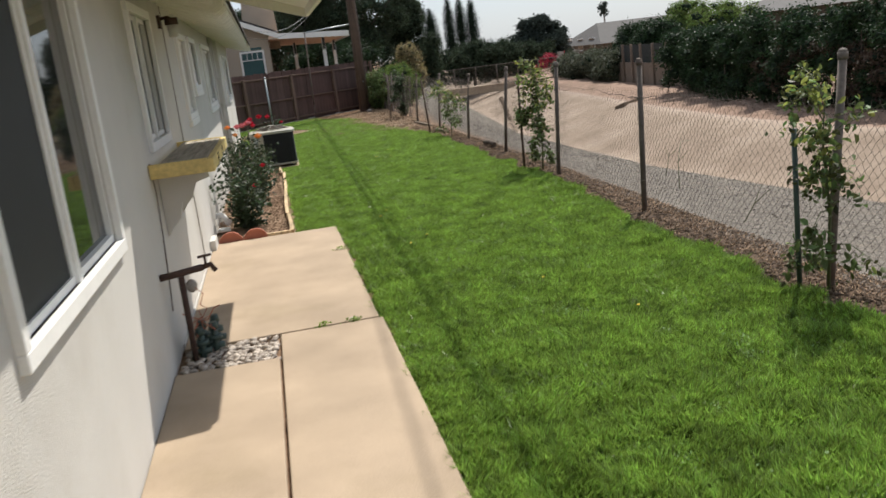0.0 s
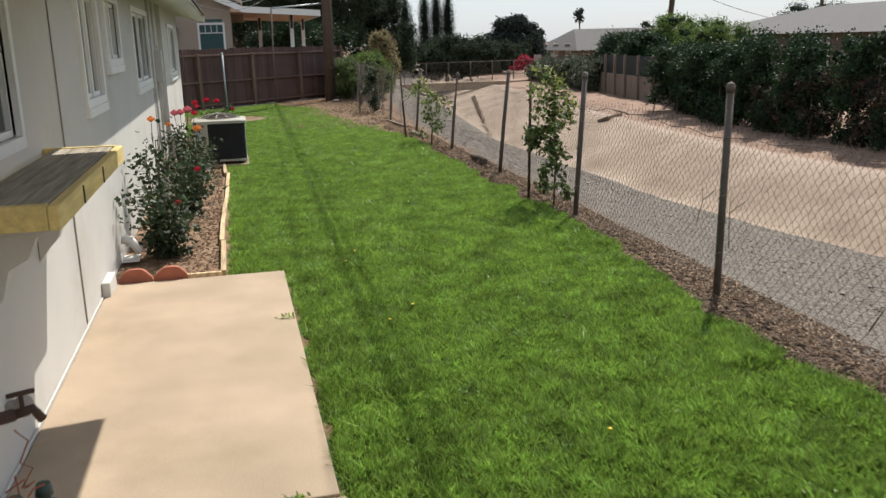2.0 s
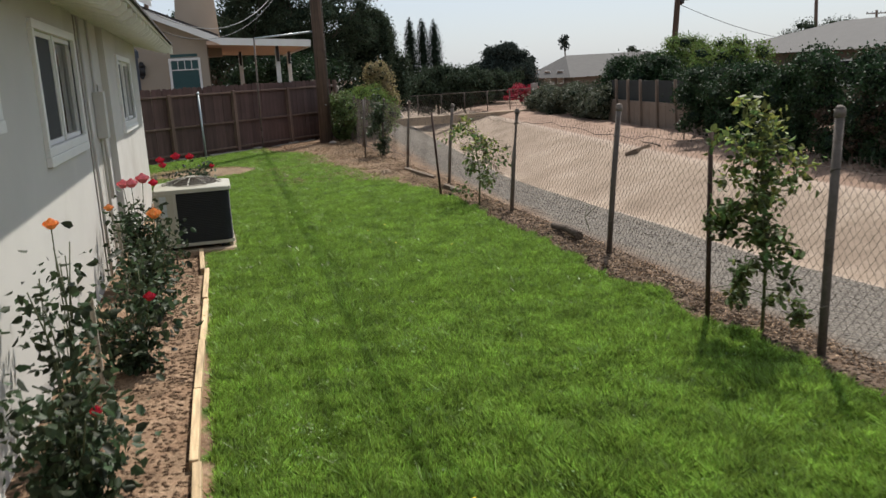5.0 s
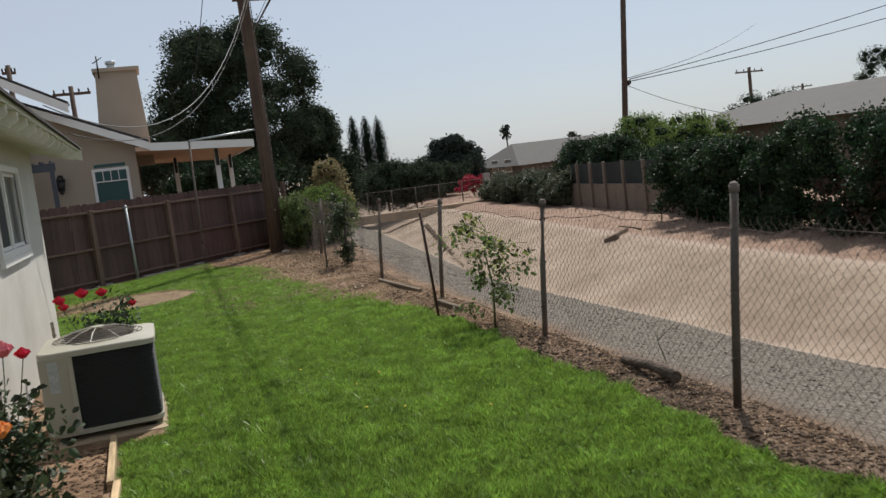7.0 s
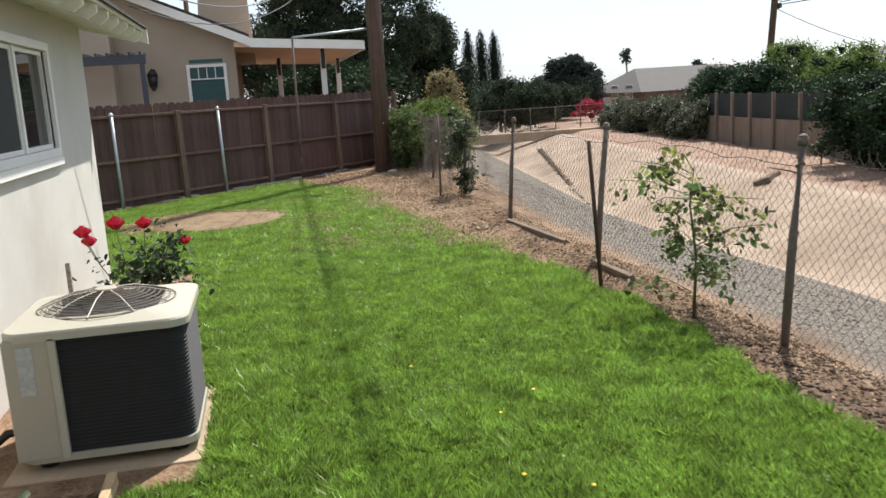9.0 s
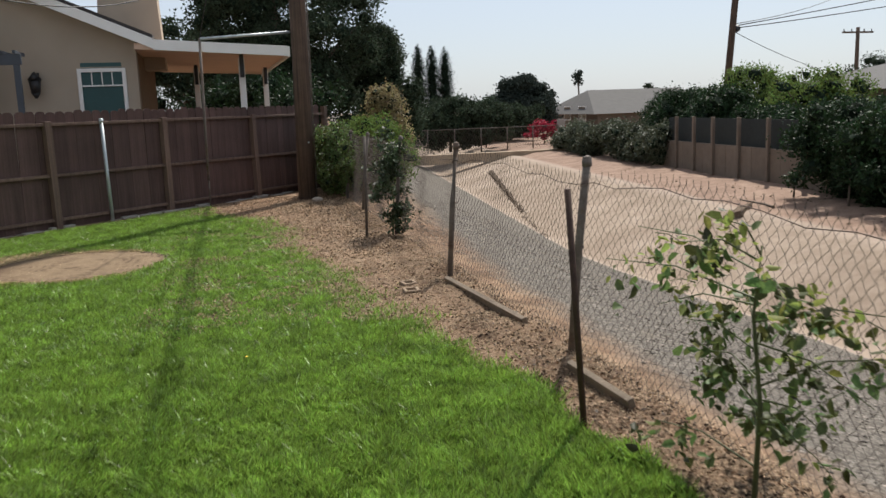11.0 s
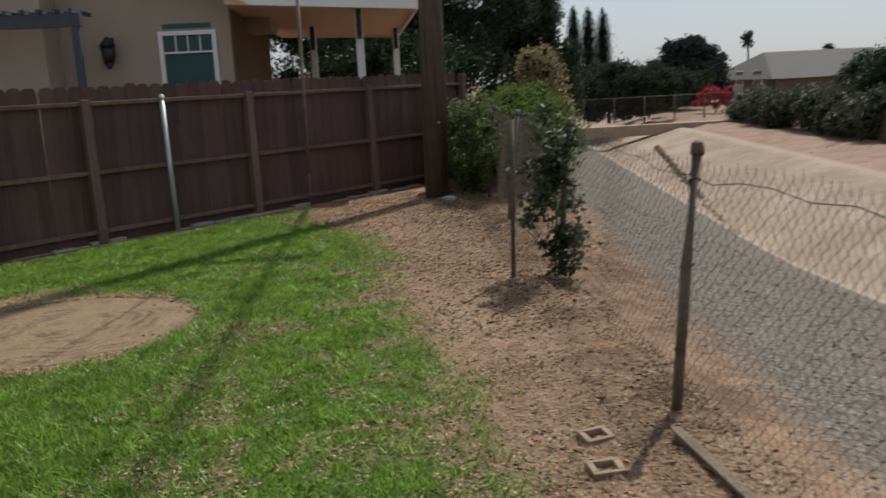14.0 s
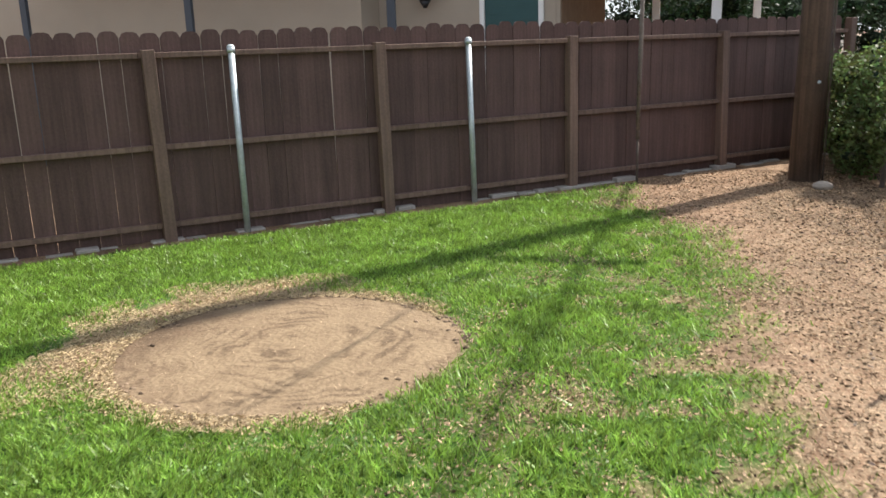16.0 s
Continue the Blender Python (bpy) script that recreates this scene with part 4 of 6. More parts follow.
def chain_fence():
    f = thing("chain_link_fence", (0, 0, 0), "sagging rusty chain-link fence on weathered steel posts along the canal", "fence")
    rr = random.Random(3)
    tops = []
    for y, lean in POSTS:
        x = float(fence_x(y)); z0 = float(ground_z(x, y))
        dx, dy = rr.uniform(0.08, 0.15), rr.uniform(0.02, 0.1)
        hgt = float(np.interp(y, [3, 8.4, 11.2, 13.6, 18.8, 24], [1.29, 1.26, 1.2, 1.1, 1.1, 1.08]))
        bm = bmesh.new(); tube(bm, [(x, y, z0 - 0.1), (x + dx * 0.5, y + dy * 0.5, 0.6), (x + dx, y + dy, hgt - 0.02)], 0.023, 12)
        p = part("post", bm, RUSTY, f)
        bm = bmesh.new(); tube(bm, [(x + dx, y + dy, hgt - 0.045), (x + dx, y + dy, hgt - 0.005)], 0.028, 12); ball(bm, (x + dx, y + dy, hgt - 0.005), 0.026, 2, (1, 1, 0.8))
        part("post_cap", bm, RUSTY, p, "domed steel post cap")
        for zt in (0.25, 0.6, 0.95):
            k = zt / hgt
            bm = bmesh.new(); tube(bm, [(x + dx * k, y + dy * k - 0.002, zt), (x + dx * k, y + dy * k + 0.002, zt + 0.006)], 0.026, 12); part("tie_band", bm, RUSTY, p)
        tops.append((x, y, dx, dy))
    # the mesh: zigzag wires side by side
    ys = np.array([p[1] for p in tops]); xs = np.array([p[0] for p in tops]); dxs = np.array([p[2] for p in tops]) * 0.85
    pitch, rise = 0.031, 0.035
    H_ = 1.03
    for (ya, yb) in ((-0.3, 22.0), (22.0, 40.0)):
        verts = []
        n = int((yb - ya) / pitch)
        rows = int(H_ / rise) + 1
        r = 0.0013 if ya < 20 else 0.0024
        zz = np.arange(rows) * rise
        for i in range(n):
            y0 = ya + i * pitch
            side = np.where((np.arange(rows) + i) % 2 == 0, -0.5, 0.5) * pitch
            y = y0 + side
            sag = 0.05 * np.sin((y - ys[0]) / 2.6 * np.pi) ** 2
            hs = (H_ - sag * 0.8 + 0.01 * np.sin(i * 1.7)) / H_
            wob = 0.025 * np.sin(y * 2.1 + 1) * (zz / H_) + 0.012 * np.sin(y * 5.3)
            x = np.interp(y, ys, xs) + np.interp(y, ys, dxs) * (zz / H_) + wob + 0.003 * np.where(np.arange(rows) % 2 == 0, 1, -1) + 0.03
            P = np.stack([x, y, np.maximum(zz * hs + 0.015, 0.01)], 1)
            # twisted ends stand above the top
            top = P[-1] + np.array([0.006 * (-1) ** i, 0.012 * (-1) ** i, 0.016 + 0.014 * ((i * 7) % 5) / 4])
            P = np.vstack([P, top])
            A, B = P[:-1], P[1:]
            d = B - A; d /= np.linalg.norm(d, axis=1)[:, None]
            u = np.cross(d, [1.0, 0, 0]); u /= np.linalg.norm(u, axis=1)[:, None]
            v = np.cross(d, u)
            ring = [u * r, (-0.5 * u + 0.866 * v) * r, (-0.5 * u - 0.866 * v) * r]
            for a_ in range(3):
                b2 = (a_ + 1) % 3
                verts.append(np.stack([A + ring[a_], A + ring[b2], B + ring[b2], B + ring[a_]], 1).reshape(-1, 3))
        mesh_np("wire_mesh", np.concatenate(verts), 4, WIRE, kind="stuff", label="diamond mesh of rusty steel wire", parent=f)
    # tension wire along the top
    bm = bmesh.new(); yy = np.arange(-0.3, 40, 0.25)
    pts = []
    for y in yy:
        x = float(np.interp(y, ys, xs) + np.interp(y, ys, dxs) * 0.9) + 0.035
        pts.append((x, y, 0.99 - 0.045 * math.sin((y - ys[0]) / 2.6 * math.pi) ** 2 + 0.015 * math.sin(y * 9)))
    tube(bm, pts, 0.0022, 5); part("tension_wire", bm, WIREOLD, f)


chain_fence()


# ---- wooden fence ----
def wood_fence():
    f = thing("wooden_fence", (FA.x, FA.y, 0), "dark brown board fence with dog-eared pickets and three rails", "fence")
    ang = math.atan2(FDIR.y, FDIR.x)
    f.rotation_euler = (0, 0, ang)
    # local x runs along the fence, local -y faces the yard
    rr = random.Random(5)
    span = 1.93
    first, last = -5, 4
    end = 7.6
    post = None
    for i in range(first, 3 + 1):
        u = i * span
        bm = bmesh.new(); box(bm, -0.045, 0.045, -0.05, 0.038, -0.15, 1.40, 0.005)
        p = part("post", bm, BROWNPOST, f); p.location = (u + {0: 0.09, 1: -0.04, 2: -0.07, 3: -0.08}.get(i, 0.1), 0, 0); p.rotation_euler = (rr.uniform(-.01, .01), rr.uniform(-.02, .01), 0)
    bm = bmesh.new(); box(bm, -0.045, 0.045, -0.05, 0.038, -0.15, 1.50, 0.005)
    p = part("post", bm, BROWNPOST, f); p.location = (end, 0, 0)
    rails = (0.12, 0.70, 1.36)
    for i in range(first, 4):
        a = i * span; b_ = min((i + 1) * span, end)
        if i == 3:
            b_ = end - 0.046
        if b_ - a < 0.1:
            continue
        for z in rails:
            bm = bmesh.new(); box(bm, a + 0.001, b_ - 0.001, -0.014, 0.036, z - 0.02, z + 0.02, 0.004); part("rail", bm, BROWNPOST, f)
    variants = []
    for k in range(6):
        bm = bmesh.new()
        w = 0.0706; h = 1.54 + rr.uniform(-0.008, 0.008)
        prof = [(-w, 0.0), (w, 0.0), (w, h - 0.045), (w * 0.72, h - 0.01), (w * 0.35, h), (-w * 0.35, h), (-w * 0.72, h - 0.01), (-w, h - 0.045)]
        a = [bm.verts.new((p[0], 0.0, p[1])) for p in prof]; c = [bm.verts.new((p[0], 0.016, p[1])) for p in prof]
        bm.faces.new(a); bm.faces.new(c[::-1])
        for i in range(len(prof)):
            bm.faces.new((a[(i + 1) % len(prof)], a[i], c[i], c[(i + 1) % len(prof)]))
        me = bpy.data.meshes.new("picket"); bm.to_mesh(me); bm.free(); me.materials.append(BROWN)
        variants.append(me)
    u = first * span
    while u < end - 0.05:
        ob = new("picket", rr.choice(variants)); ob.parent = f
        ob.location = (u, 0.0405 + rr.uniform(0, 0.004), -0.01 + rr.uniform(-0.008, 0.008)); ob.rotation_euler = (0, rr.uniform(-0.007, 0.007), 0)
        u += 0.1435
    bm = bmesh.new()
    uu = first * span
    while uu < end:
        ln = rr.uniform(0.1, 0.3)
        box(bm, uu, uu + ln - 0.01, -0.035 + rr.uniform(-0.03, 0.02), 0.1, -0.1, rr.uniform(-0.01, 0.045), 0.012)
        uu += ln
    part("footing_rubble", bm, GREYCON, f, "broken grey concrete along the foot", "stuff")


wood_fence()
for x, y, lx in ((-0.69, 23.08, -0.02), (0.77, 24.5, -0.03), (-2.3, 21.5, -0.02), (-3.9, 19.9, 0)):
    g = thing("steel_post", (x, y, 0), "leaning galvanised steel post in front of the brown board fence", "post", "steel posts by the board fence")
    bm = bmesh.new(); tube(bm, [(0, 0, -0.1), (lx, 0.02, 1.38)], 0.025, 14); part("pipe", bm, GALV, g)
    bm = bmesh.new(); tube(bm, [(lx, 0.02, 1.36), (lx, 0.02, 1.4)], 0.031, 14); ball(bm, (lx, 0.02, 1.4), 0.03, 2, (1, 1, 0.7)); part("cap", bm, GALV, g)


# ---- utility poles and wires ----
def main_pole():
    p = thing("utility_pole", (3.62, 25.95, 0), "dark weathered wooden utility pole at the corner of the yard", "utility pole")
    bm = bmesh.new(); tube(bm, [(0, 0, -0.3), (0.03, 0, 2.5), (0.02, 0.02, 5.5), (-0.02, 0.03, 9.0)], 0.145, 20, 0.11); part("shaft", bm, POLEWOOD, p)
    bm = bmesh.new(); tube(bm, [(0.155, -0.06, -0.05), (0.17, -0.07, 2.5), (0.155, -0.07, 5.0), (0.1, -0.05, 8.5)], 0.01, 8); part("ground_wire", bm, RUSTY, p, "grey ground wire")
    bm = bmesh.new(); tube(bm, [(-1.5, -0.28, 2.55), (-0.12, -0.03, 2.66)], 0.022, 12); part("guy_arm", bm, GALV, p, "horizontal steel guy arm")
    bm = bmesh.new(); tube(bm, [(-1.5, -0.28, 2.56), (-1.52, -0.27, 1.3), (-1.53, -0.27, 0.5)], 0.02, 8); part("guy_wire", bm, RUSTY, p)
    bm = bmesh.new(); tube(bm, [(-1.5, -0.28, 2.56), (-0.9, -0.15, 5.0), (-0.2, 0, 8.0)], 0.008, 8); part("guy_wire", bm, BLACK, p)
    bm = bmesh.new(); tube(bm, [(-1.53, -0.27, -0.02), (-1.53, -0.27, 0.42)], 0.012, 10); tube(bm, [(-1.53, -0.27, 0.42), (-1.53, -0.27, 0.56)], 0.024, 10, 0.012); part("guy_anchor", bm, RUSTY, p)
    for k, (x, z) in enumerate(((0.1, 5.6), (0.55, 6.1))):
        bm = bmesh.new(); tube(bm, [(x - 0.1, 0, z + 0.5), (x, 0, z + 0.16)], 0.008, 6); tube(bm, [(x, 0, z - 0.1), (x, 0, z + 0.02), (x, 0, z + 0.16)], 0.06, 10, 0.03); part("insulator", bm, BLACK, p)
    bm = bmesh.new(); box(bm, -0.2, 1.2, -0.05, 0.05, 5.35, 5.43, 0.005); part("cross_arm", bm, POLEWOOD, p)
    bm = bmesh.new(); ball(bm, (0.06, -0.14, 0.92), 0.018, 1); part("tag", bm, GALV, p, "small round metal tag")


main_pole()
bm = bmesh.new(); ball(bm, (0, 0, 0), 0.075, 2, (1.2, 0.8, 0.6))
for v in bm.verts:
    v.co *= 1 + 0.15 * noise.noise(v.co * 9)
lone("stone", bm, PEBBLE, "pale stone at the foot of the utility pole", "stone", at=(3.72, 25.45, 0.03))


def wire(name, a, b, sag, r=0.008, mt=None, label="thin dark overhead cable beyond the hedge", n=22):
    bm = bmesh.new()
    A, B = Vector(a), Vector(b)
    pts = [A.lerp(B, i / n) - Vector((0, 0, sag * 4 * (i / n) * (1 - i / n))) for i in range(n + 1)]
    tube(bm, [p - A for p in pts], r, 6)
    return lone(name, bm, mt or CABLE, label, "cable", "overhead cables", at=A)


wire("cable", (3.72, 25.5, 5.5), (0.35, 16.4, 2.5), 1.15, 0.006, PALECABLE, "pale service cable from pole to house eave")
wire("cable", (3.7, 25.5, 5.3), (0.45, 17.5, 2.3), 1.0, 0.005, CABLE, "dark service cable from pole to house eave")
wire("cable", (3.5, 25.4, 8.0), (-14, 20, 6.6), 0.4, 0.012, CABLE, "dark overhead cable crossing above the roof")
wire("cable", (3.5, 25.4, 8.6), (-12, 34, 6.2), 0.4, 0.01, CABLE, "dark overhead cable crossing above the roof")
for x0, r in ((4.10, 0.019), (4.31, 0.012), (3.5, 0.009)):
    wire("cable", (x0, -14, 7.2), (5.05, 38.8, 6.2), 0.25, r, CABLE, "thick overhead cable high above the yard")


def pole(name, x, y, h, r, arm, base=-1.0, lean=0.0):
    p = thing(name, (x, y, base), "far dark wooden utility pole with a cross arm" if arm else "tall dark utility pole beyond the hedge", "utility pole", "far utility poles")
    bm = bmesh.new(); tube(bm, [(0, 0, 0), (lean * h, 0, h)], r, 10, r * 0.8); part("shaft", bm, POLEWOOD, p)
    if arm:
        bm = bmesh.new(); box(bm, -arm, arm, -0.06, 0.06, h - 0.5, h - 0.35); part("cross_arm", bm, POLEWOOD, p)
        for k in (-0.9, -0.4, 0.4, 0.9):
            bm = bmesh.new(); tube(bm, [(k * arm, 0, h - 0.35), (k * arm, 0, h - 0.15)], 0.05, 6); part("insulator", bm, BLACK, p)
    else:
        bm = bmesh.new(); ball(bm, (lean * 5.6 + 0.22, 0, 5.6), 0.2, 1); part("transformer_knob", bm, BLACK, p)


pole("utility_pole", 26.0, 48.6, 14.0, 0.17, 0, -1.0, 0.09)
pole("utility_pole", 57.5, 76.5, 8.0, 0.2, 1.6)
pole("utility_pole", 94.5, 110.5, 7.6, 0.22, 1.8)
pole("utility_pole", -2.0, 60, 8.2, 0.16, 1.0, 0)
pole("utility_pole", -5.0, 60, 9.6, 0.16, 0.35, 0)
wire("cable", (26.5, 48.6, 4.8), (70, 90, 13), 0.6, 0.02, CABLE, "thin dark overhead cable beyond the hedge")
wire("cable", (26.5, 48.6, 4.7), (70, 40, 14), 0.8, 0.025, CABLE, "thin dark overhead cable beyond the hedge")
wire("cable", (26.5, 48.6, 4.6), (70, 46, 12), 0.8, 0.025, CABLE, "thin dark overhead cable beyond the hedge")
wire("cable", (26.5, 48.6, 4.5), (48, 60, 2), 0.8, 0.015, CABLE, "thin dark overhead cable beyond the hedge")


# ---- neighbouring house beyond the fence ----
def tan_house():
    h = thing("neighbour_house", (0, 27.6, 0), "tan stucco bungalow with white fascia, chimney and covered patio", "house")
    bm = bmesh.new()
    pts = [(-9.0, -0.1), (-9.0, 4.2), (-2.6, 4.2), (1.05, 2.72), (1.05, -0.1)]
    a = [bm.verts.new((p[0], 0, p[1])) for p in pts]; c = [bm.verts.new((p[0], 4.8, p[1])) for p in pts]
    bm.faces.new(a); bm.faces.new(c[::-1])
    for i in range(5):
        bm.faces.new((a[(i + 1) % 5], a[i], c[i], c[(i + 1) % 5]))
    part("wall", bm, STUCCO_TAN, h)
    bm = bmesh.new(); box(bm, -9, -1.2, -0.6, -0.001, -0.1, 2.9); part("wall", bm, STUCCO_TAN, h, "lower tan stucco bay")
    def sloped(x0, z0, x1, z1, y0, y1, t, mt, name, label=""):
        bm = bmesh.new()
        vs = [bm.verts.new(p) for y in (y0, y1) for p in ((x0, y, z0), (x1, y, z1), (x1, y, z1 + t), (x0, y, z0 + t))]
        for q in ((0, 1, 2, 3), (7, 6, 5, 4), (0, 4, 5, 1), (3, 2, 6, 7), (0, 3, 7, 4), (1, 5, 6, 2)):
            bm.faces.new([vs[i] for i in q])
        return part(name, bm, mt, h, label)
    sloped(-2.75, 4.30, 1.36, 2.53, -0.45, -0.40, 0.17, WHITE, "fascia", "white painted sloping fascia")
    sloped(-2.75, 4.38, 1.36, 2.62, -0.399, 4.9, 0.06, EAVE, "roof_boards")
    sloped(-2.75, 4.48, 1.36, 2.71, -0.44, 4.9, 0.05, SHINGLE, "roof", "dark shingle roof")
    sloped(-4.3, 5.65, -0.10, 3.42, -1.0, -0.95, 0.18, WHITE, "fascia", "white painted upper fascia")
    sloped(-4.3, 5.84, -0.10, 3.61, -0.98, -0.452, 0.05, SHINGLE, "roof", "dark shingle roof")
    sloped(1.36, 2.51, 3.56, 2.37, -0.45, -0.40, 0.17, WHITE, "patio_fascia", "white patio fascia")
    sloped(1.06, 2.53, 3.56, 2.41, -0.399, 7.5, 0.10, PEACH, "patio_ceiling", "peach coloured patio ceiling")
    bm = bmesh.new(); box(bm, 3.561, 3.60, -0.45, 7.5, 2.36, 2.53); part("patio_fascia", bm, WHITE, h)
    for x, y in ((1.92, 3.3), (2.74, 0.2), (3.4, 4.2)):
        bm = bmesh.new(); box(bm, x, x + 0.11, y, y + 0.11, -0.1, 2.40, 0.006); part("patio_post", bm, WHITE, h)
        bm = bmesh.new(); box(bm, x + 0.02, x + 0.09, y - 0.14, y - 0.002, 2.05, 2.45, 0.01); part("bracket", bm, BLACK, h)
    # Brown sheet over the tan wall paints the shade under the patio roof.
    bm = bmesh.new(); box(bm, 1.051, 1.07, 0.0, 4.79, 0, 2.5); part("side_wall", bm, CHIP, h, "brown sheet for the shade on the side wall")
    # window
    w = part("window", bmesh.new(), WHITE, h)
    bm = bmesh.new()
    X0, X1, Z0, Z1 = 0.15, 0.80, 1.0, 2.19
    for q in ((X0 - 0.06, X0, Z0, Z1), (X1, X1 + 0.06, Z0, Z1), (X0 - 0.06, X1 + 0.06, Z1, Z1 + 0.06), (X0, X1, 1.95, 1.975)):
        box(bm, q[0], q[1], -0.05, 0.0, q[2], q[3], 0.004)
    for k in range(1, 4):
        xx = X0 + (X1 - X0) * k / 4
        box(bm, xx - 0.008, xx + 0.008, -0.03, -0.01, 1.976, Z1)
    bm.to_mesh(w.data); bm.free()
    for k in range(16):
        bm = bmesh.new(); box(bm, X0, X1, -0.014, -0.004, Z0 + k * 0.085, Z0 + k * 0.085 + 0.07, 0, None); part("shutter_slat", bm, TEAL, w, "teal slat")
    bm = bmesh.new(); box(bm, X0, X1, -0.0045, -0.001, Z0, Z1); part("pane", bm, TEAL, w)
    bm = bmesh.new(); box(bm, X0 - 0.2, X0 - 0.062, -0.012, 0, Z0, Z1 + 0.15); box(bm, X1 + 0.062, X1 + 0.2, -0.012, 0, Z0, Z1 + 0.15); box(bm, X0 - 0.062, X1 + 0.062, -0.012, 0, Z1 + 0.062, Z1 + 0.15); part("window_surround", bm, STUCCO_TAN, h)
    # chimney
    c = part("chimney", bmesh.new(), STUCCO_TAN, h, "broad tan stucco chimney")
    bm = bmesh.new()
    box(bm, 0.25, 1.45, 1.6, 2.5, 2.3, 4.55)
    for v in bm.verts:
        if v.co.z > 3:
            v.co.x = 0.42 if v.co.x < 0.7 else 1.34
    bm.to_mesh(c.data); bm.free()
    bm = bmesh.new(); box(bm, 0.36, 1.41, 1.52, 2.58, 4.55, 4.64, 0.01); part("cap", bm, STUCCO_TAN, c)
    bm = bmesh.new(); tube(bm, [(0.78, 2, 4.64), (0.78, 2, 4.78)], 0.09, 12); tube(bm, [(0.78, 2, 4.78), (0.78, 2, 4.85)], 0.12, 12); part("flue", bm, GALV, c)
    bm = bmesh.new(); tube(bm, [(0.5, 1.5, 4.4), (0.5, 1.5, 4.92)], 0.018, 6); tube(bm, [(0.4, 1.5, 4.75), (0.62, 1.5, 4.88)], 0.012, 6); part("aerial", bm, BLACK, c)
    # wall lantern
    l = part("wall_lantern", bmesh.new(), BLACK, h, "black iron wall lantern")
    bm = bmesh.new(); tube(bm, [(-0.55, -0.16, 1.86), (-0.55, -0.16, 2.08)], 0.07, 8, 0.1); tube(bm, [(-0.55, -0.16, 2.08), (-0.55, -0.16, 2.2)], 0.115, 8, 0.02); tube(bm, [(-0.55, -0.16, 1.78), (-0.55, -0.16, 1.86)], 0.02, 8, 0.07); tube(bm, [(-0.55, 0, 2.15), (-0.55, -0.16, 2.2)], 0.015, 6); box(bm, -0.60, -0.50, -0.02, 0, 1.95, 2.2)
    bm.to_mesh(l.data); bm.free()


tan_house()


def patio_cover():
    c = thing("patio_cover", (-0.5, 26.3, 0), "dark blue-grey slatted patio cover on posts beyond the fence", "patio cover")
    bm = bmesh.new(); box(bm, -5, 0, -0.03, 0.03, 2.26, 2.42, 0.004); part("beam", bm, SLATE, c)
    for k in range(26):
        bm = bmesh.new(); box(bm, -0.1 - k * 0.19, -0.06 - k * 0.19, -0.1, 0.62, 2.422, 2.47); part("slat", bm, SLATE, c)
    for x in (-0.12, -2.6, -4.9):
        bm = bmesh.new(); box(bm, x, x + 0.09, -0.028, 0.028, 0, 2.258, 0.004); part("post", bm, SLATE, c)


patio_cover()


# ---- far side of the canal ----
def block_wall():
    w = thing("block_wall", (16.55, 33, -1.05), "low tan masonry garden wall with tall posts and dark screen", "wall")
    def at(y):
        return float(15.45 + bend(y))
    rr = random.Random(2)
    for i in range(8):
        y = 27.0 + i * 1.6
        xa, xb = at(y), at(y + 1.6)
        bm = bmesh.new()
        m = Matrix.Translation((xa - 16.55, y - 33, 0)) @ Matrix.Rotation(math.atan2(xa - xb, 1.6), 4, "Z")
        box(bm, -0.07, 0.07, 0.0, 1.6, 0, 1.0, 0.01, m)
        part("wall_panel", bm, GREYCON2, w)
    for i, y in enumerate((26.2, 28.6, 30.6, 32.4, 34.1, 35.8, 37.2, 38.6)):
        bm = bmesh.new(); box(bm, at(y) - 16.72, at(y) - 16.62, y - 33 - 0.05, y - 33 + 0.05, 0, 1.85, 0.01); part("post", bm, GREYCON2, w)
    bm = bmesh.new()
    box(bm, -0.01, 0.01, 0, 13.6, 1.0, 1.8, 0, Matrix.Translation((at(26.2) - 16.45, 26.2 - 33, 0)) @ Matrix.Rotation(-math.atan2(at(36) - at(26.2), 9.8), 4, "Z"))
    part("shade_screen", bm, LEAF_CYPS, w, "dark shade cloth")


GREYCON2 = mat("tan_masonry", (0.17, 0.13, 0.098), 0.92, scale=4, vary=0.2, bump=0.4, fine=60, rand=0.1)
LEAF_CYPS = mat("shade_cloth", (0.02, 0.024, 0.022), 0.9, vary=0.3, bump=0)
block_wall()


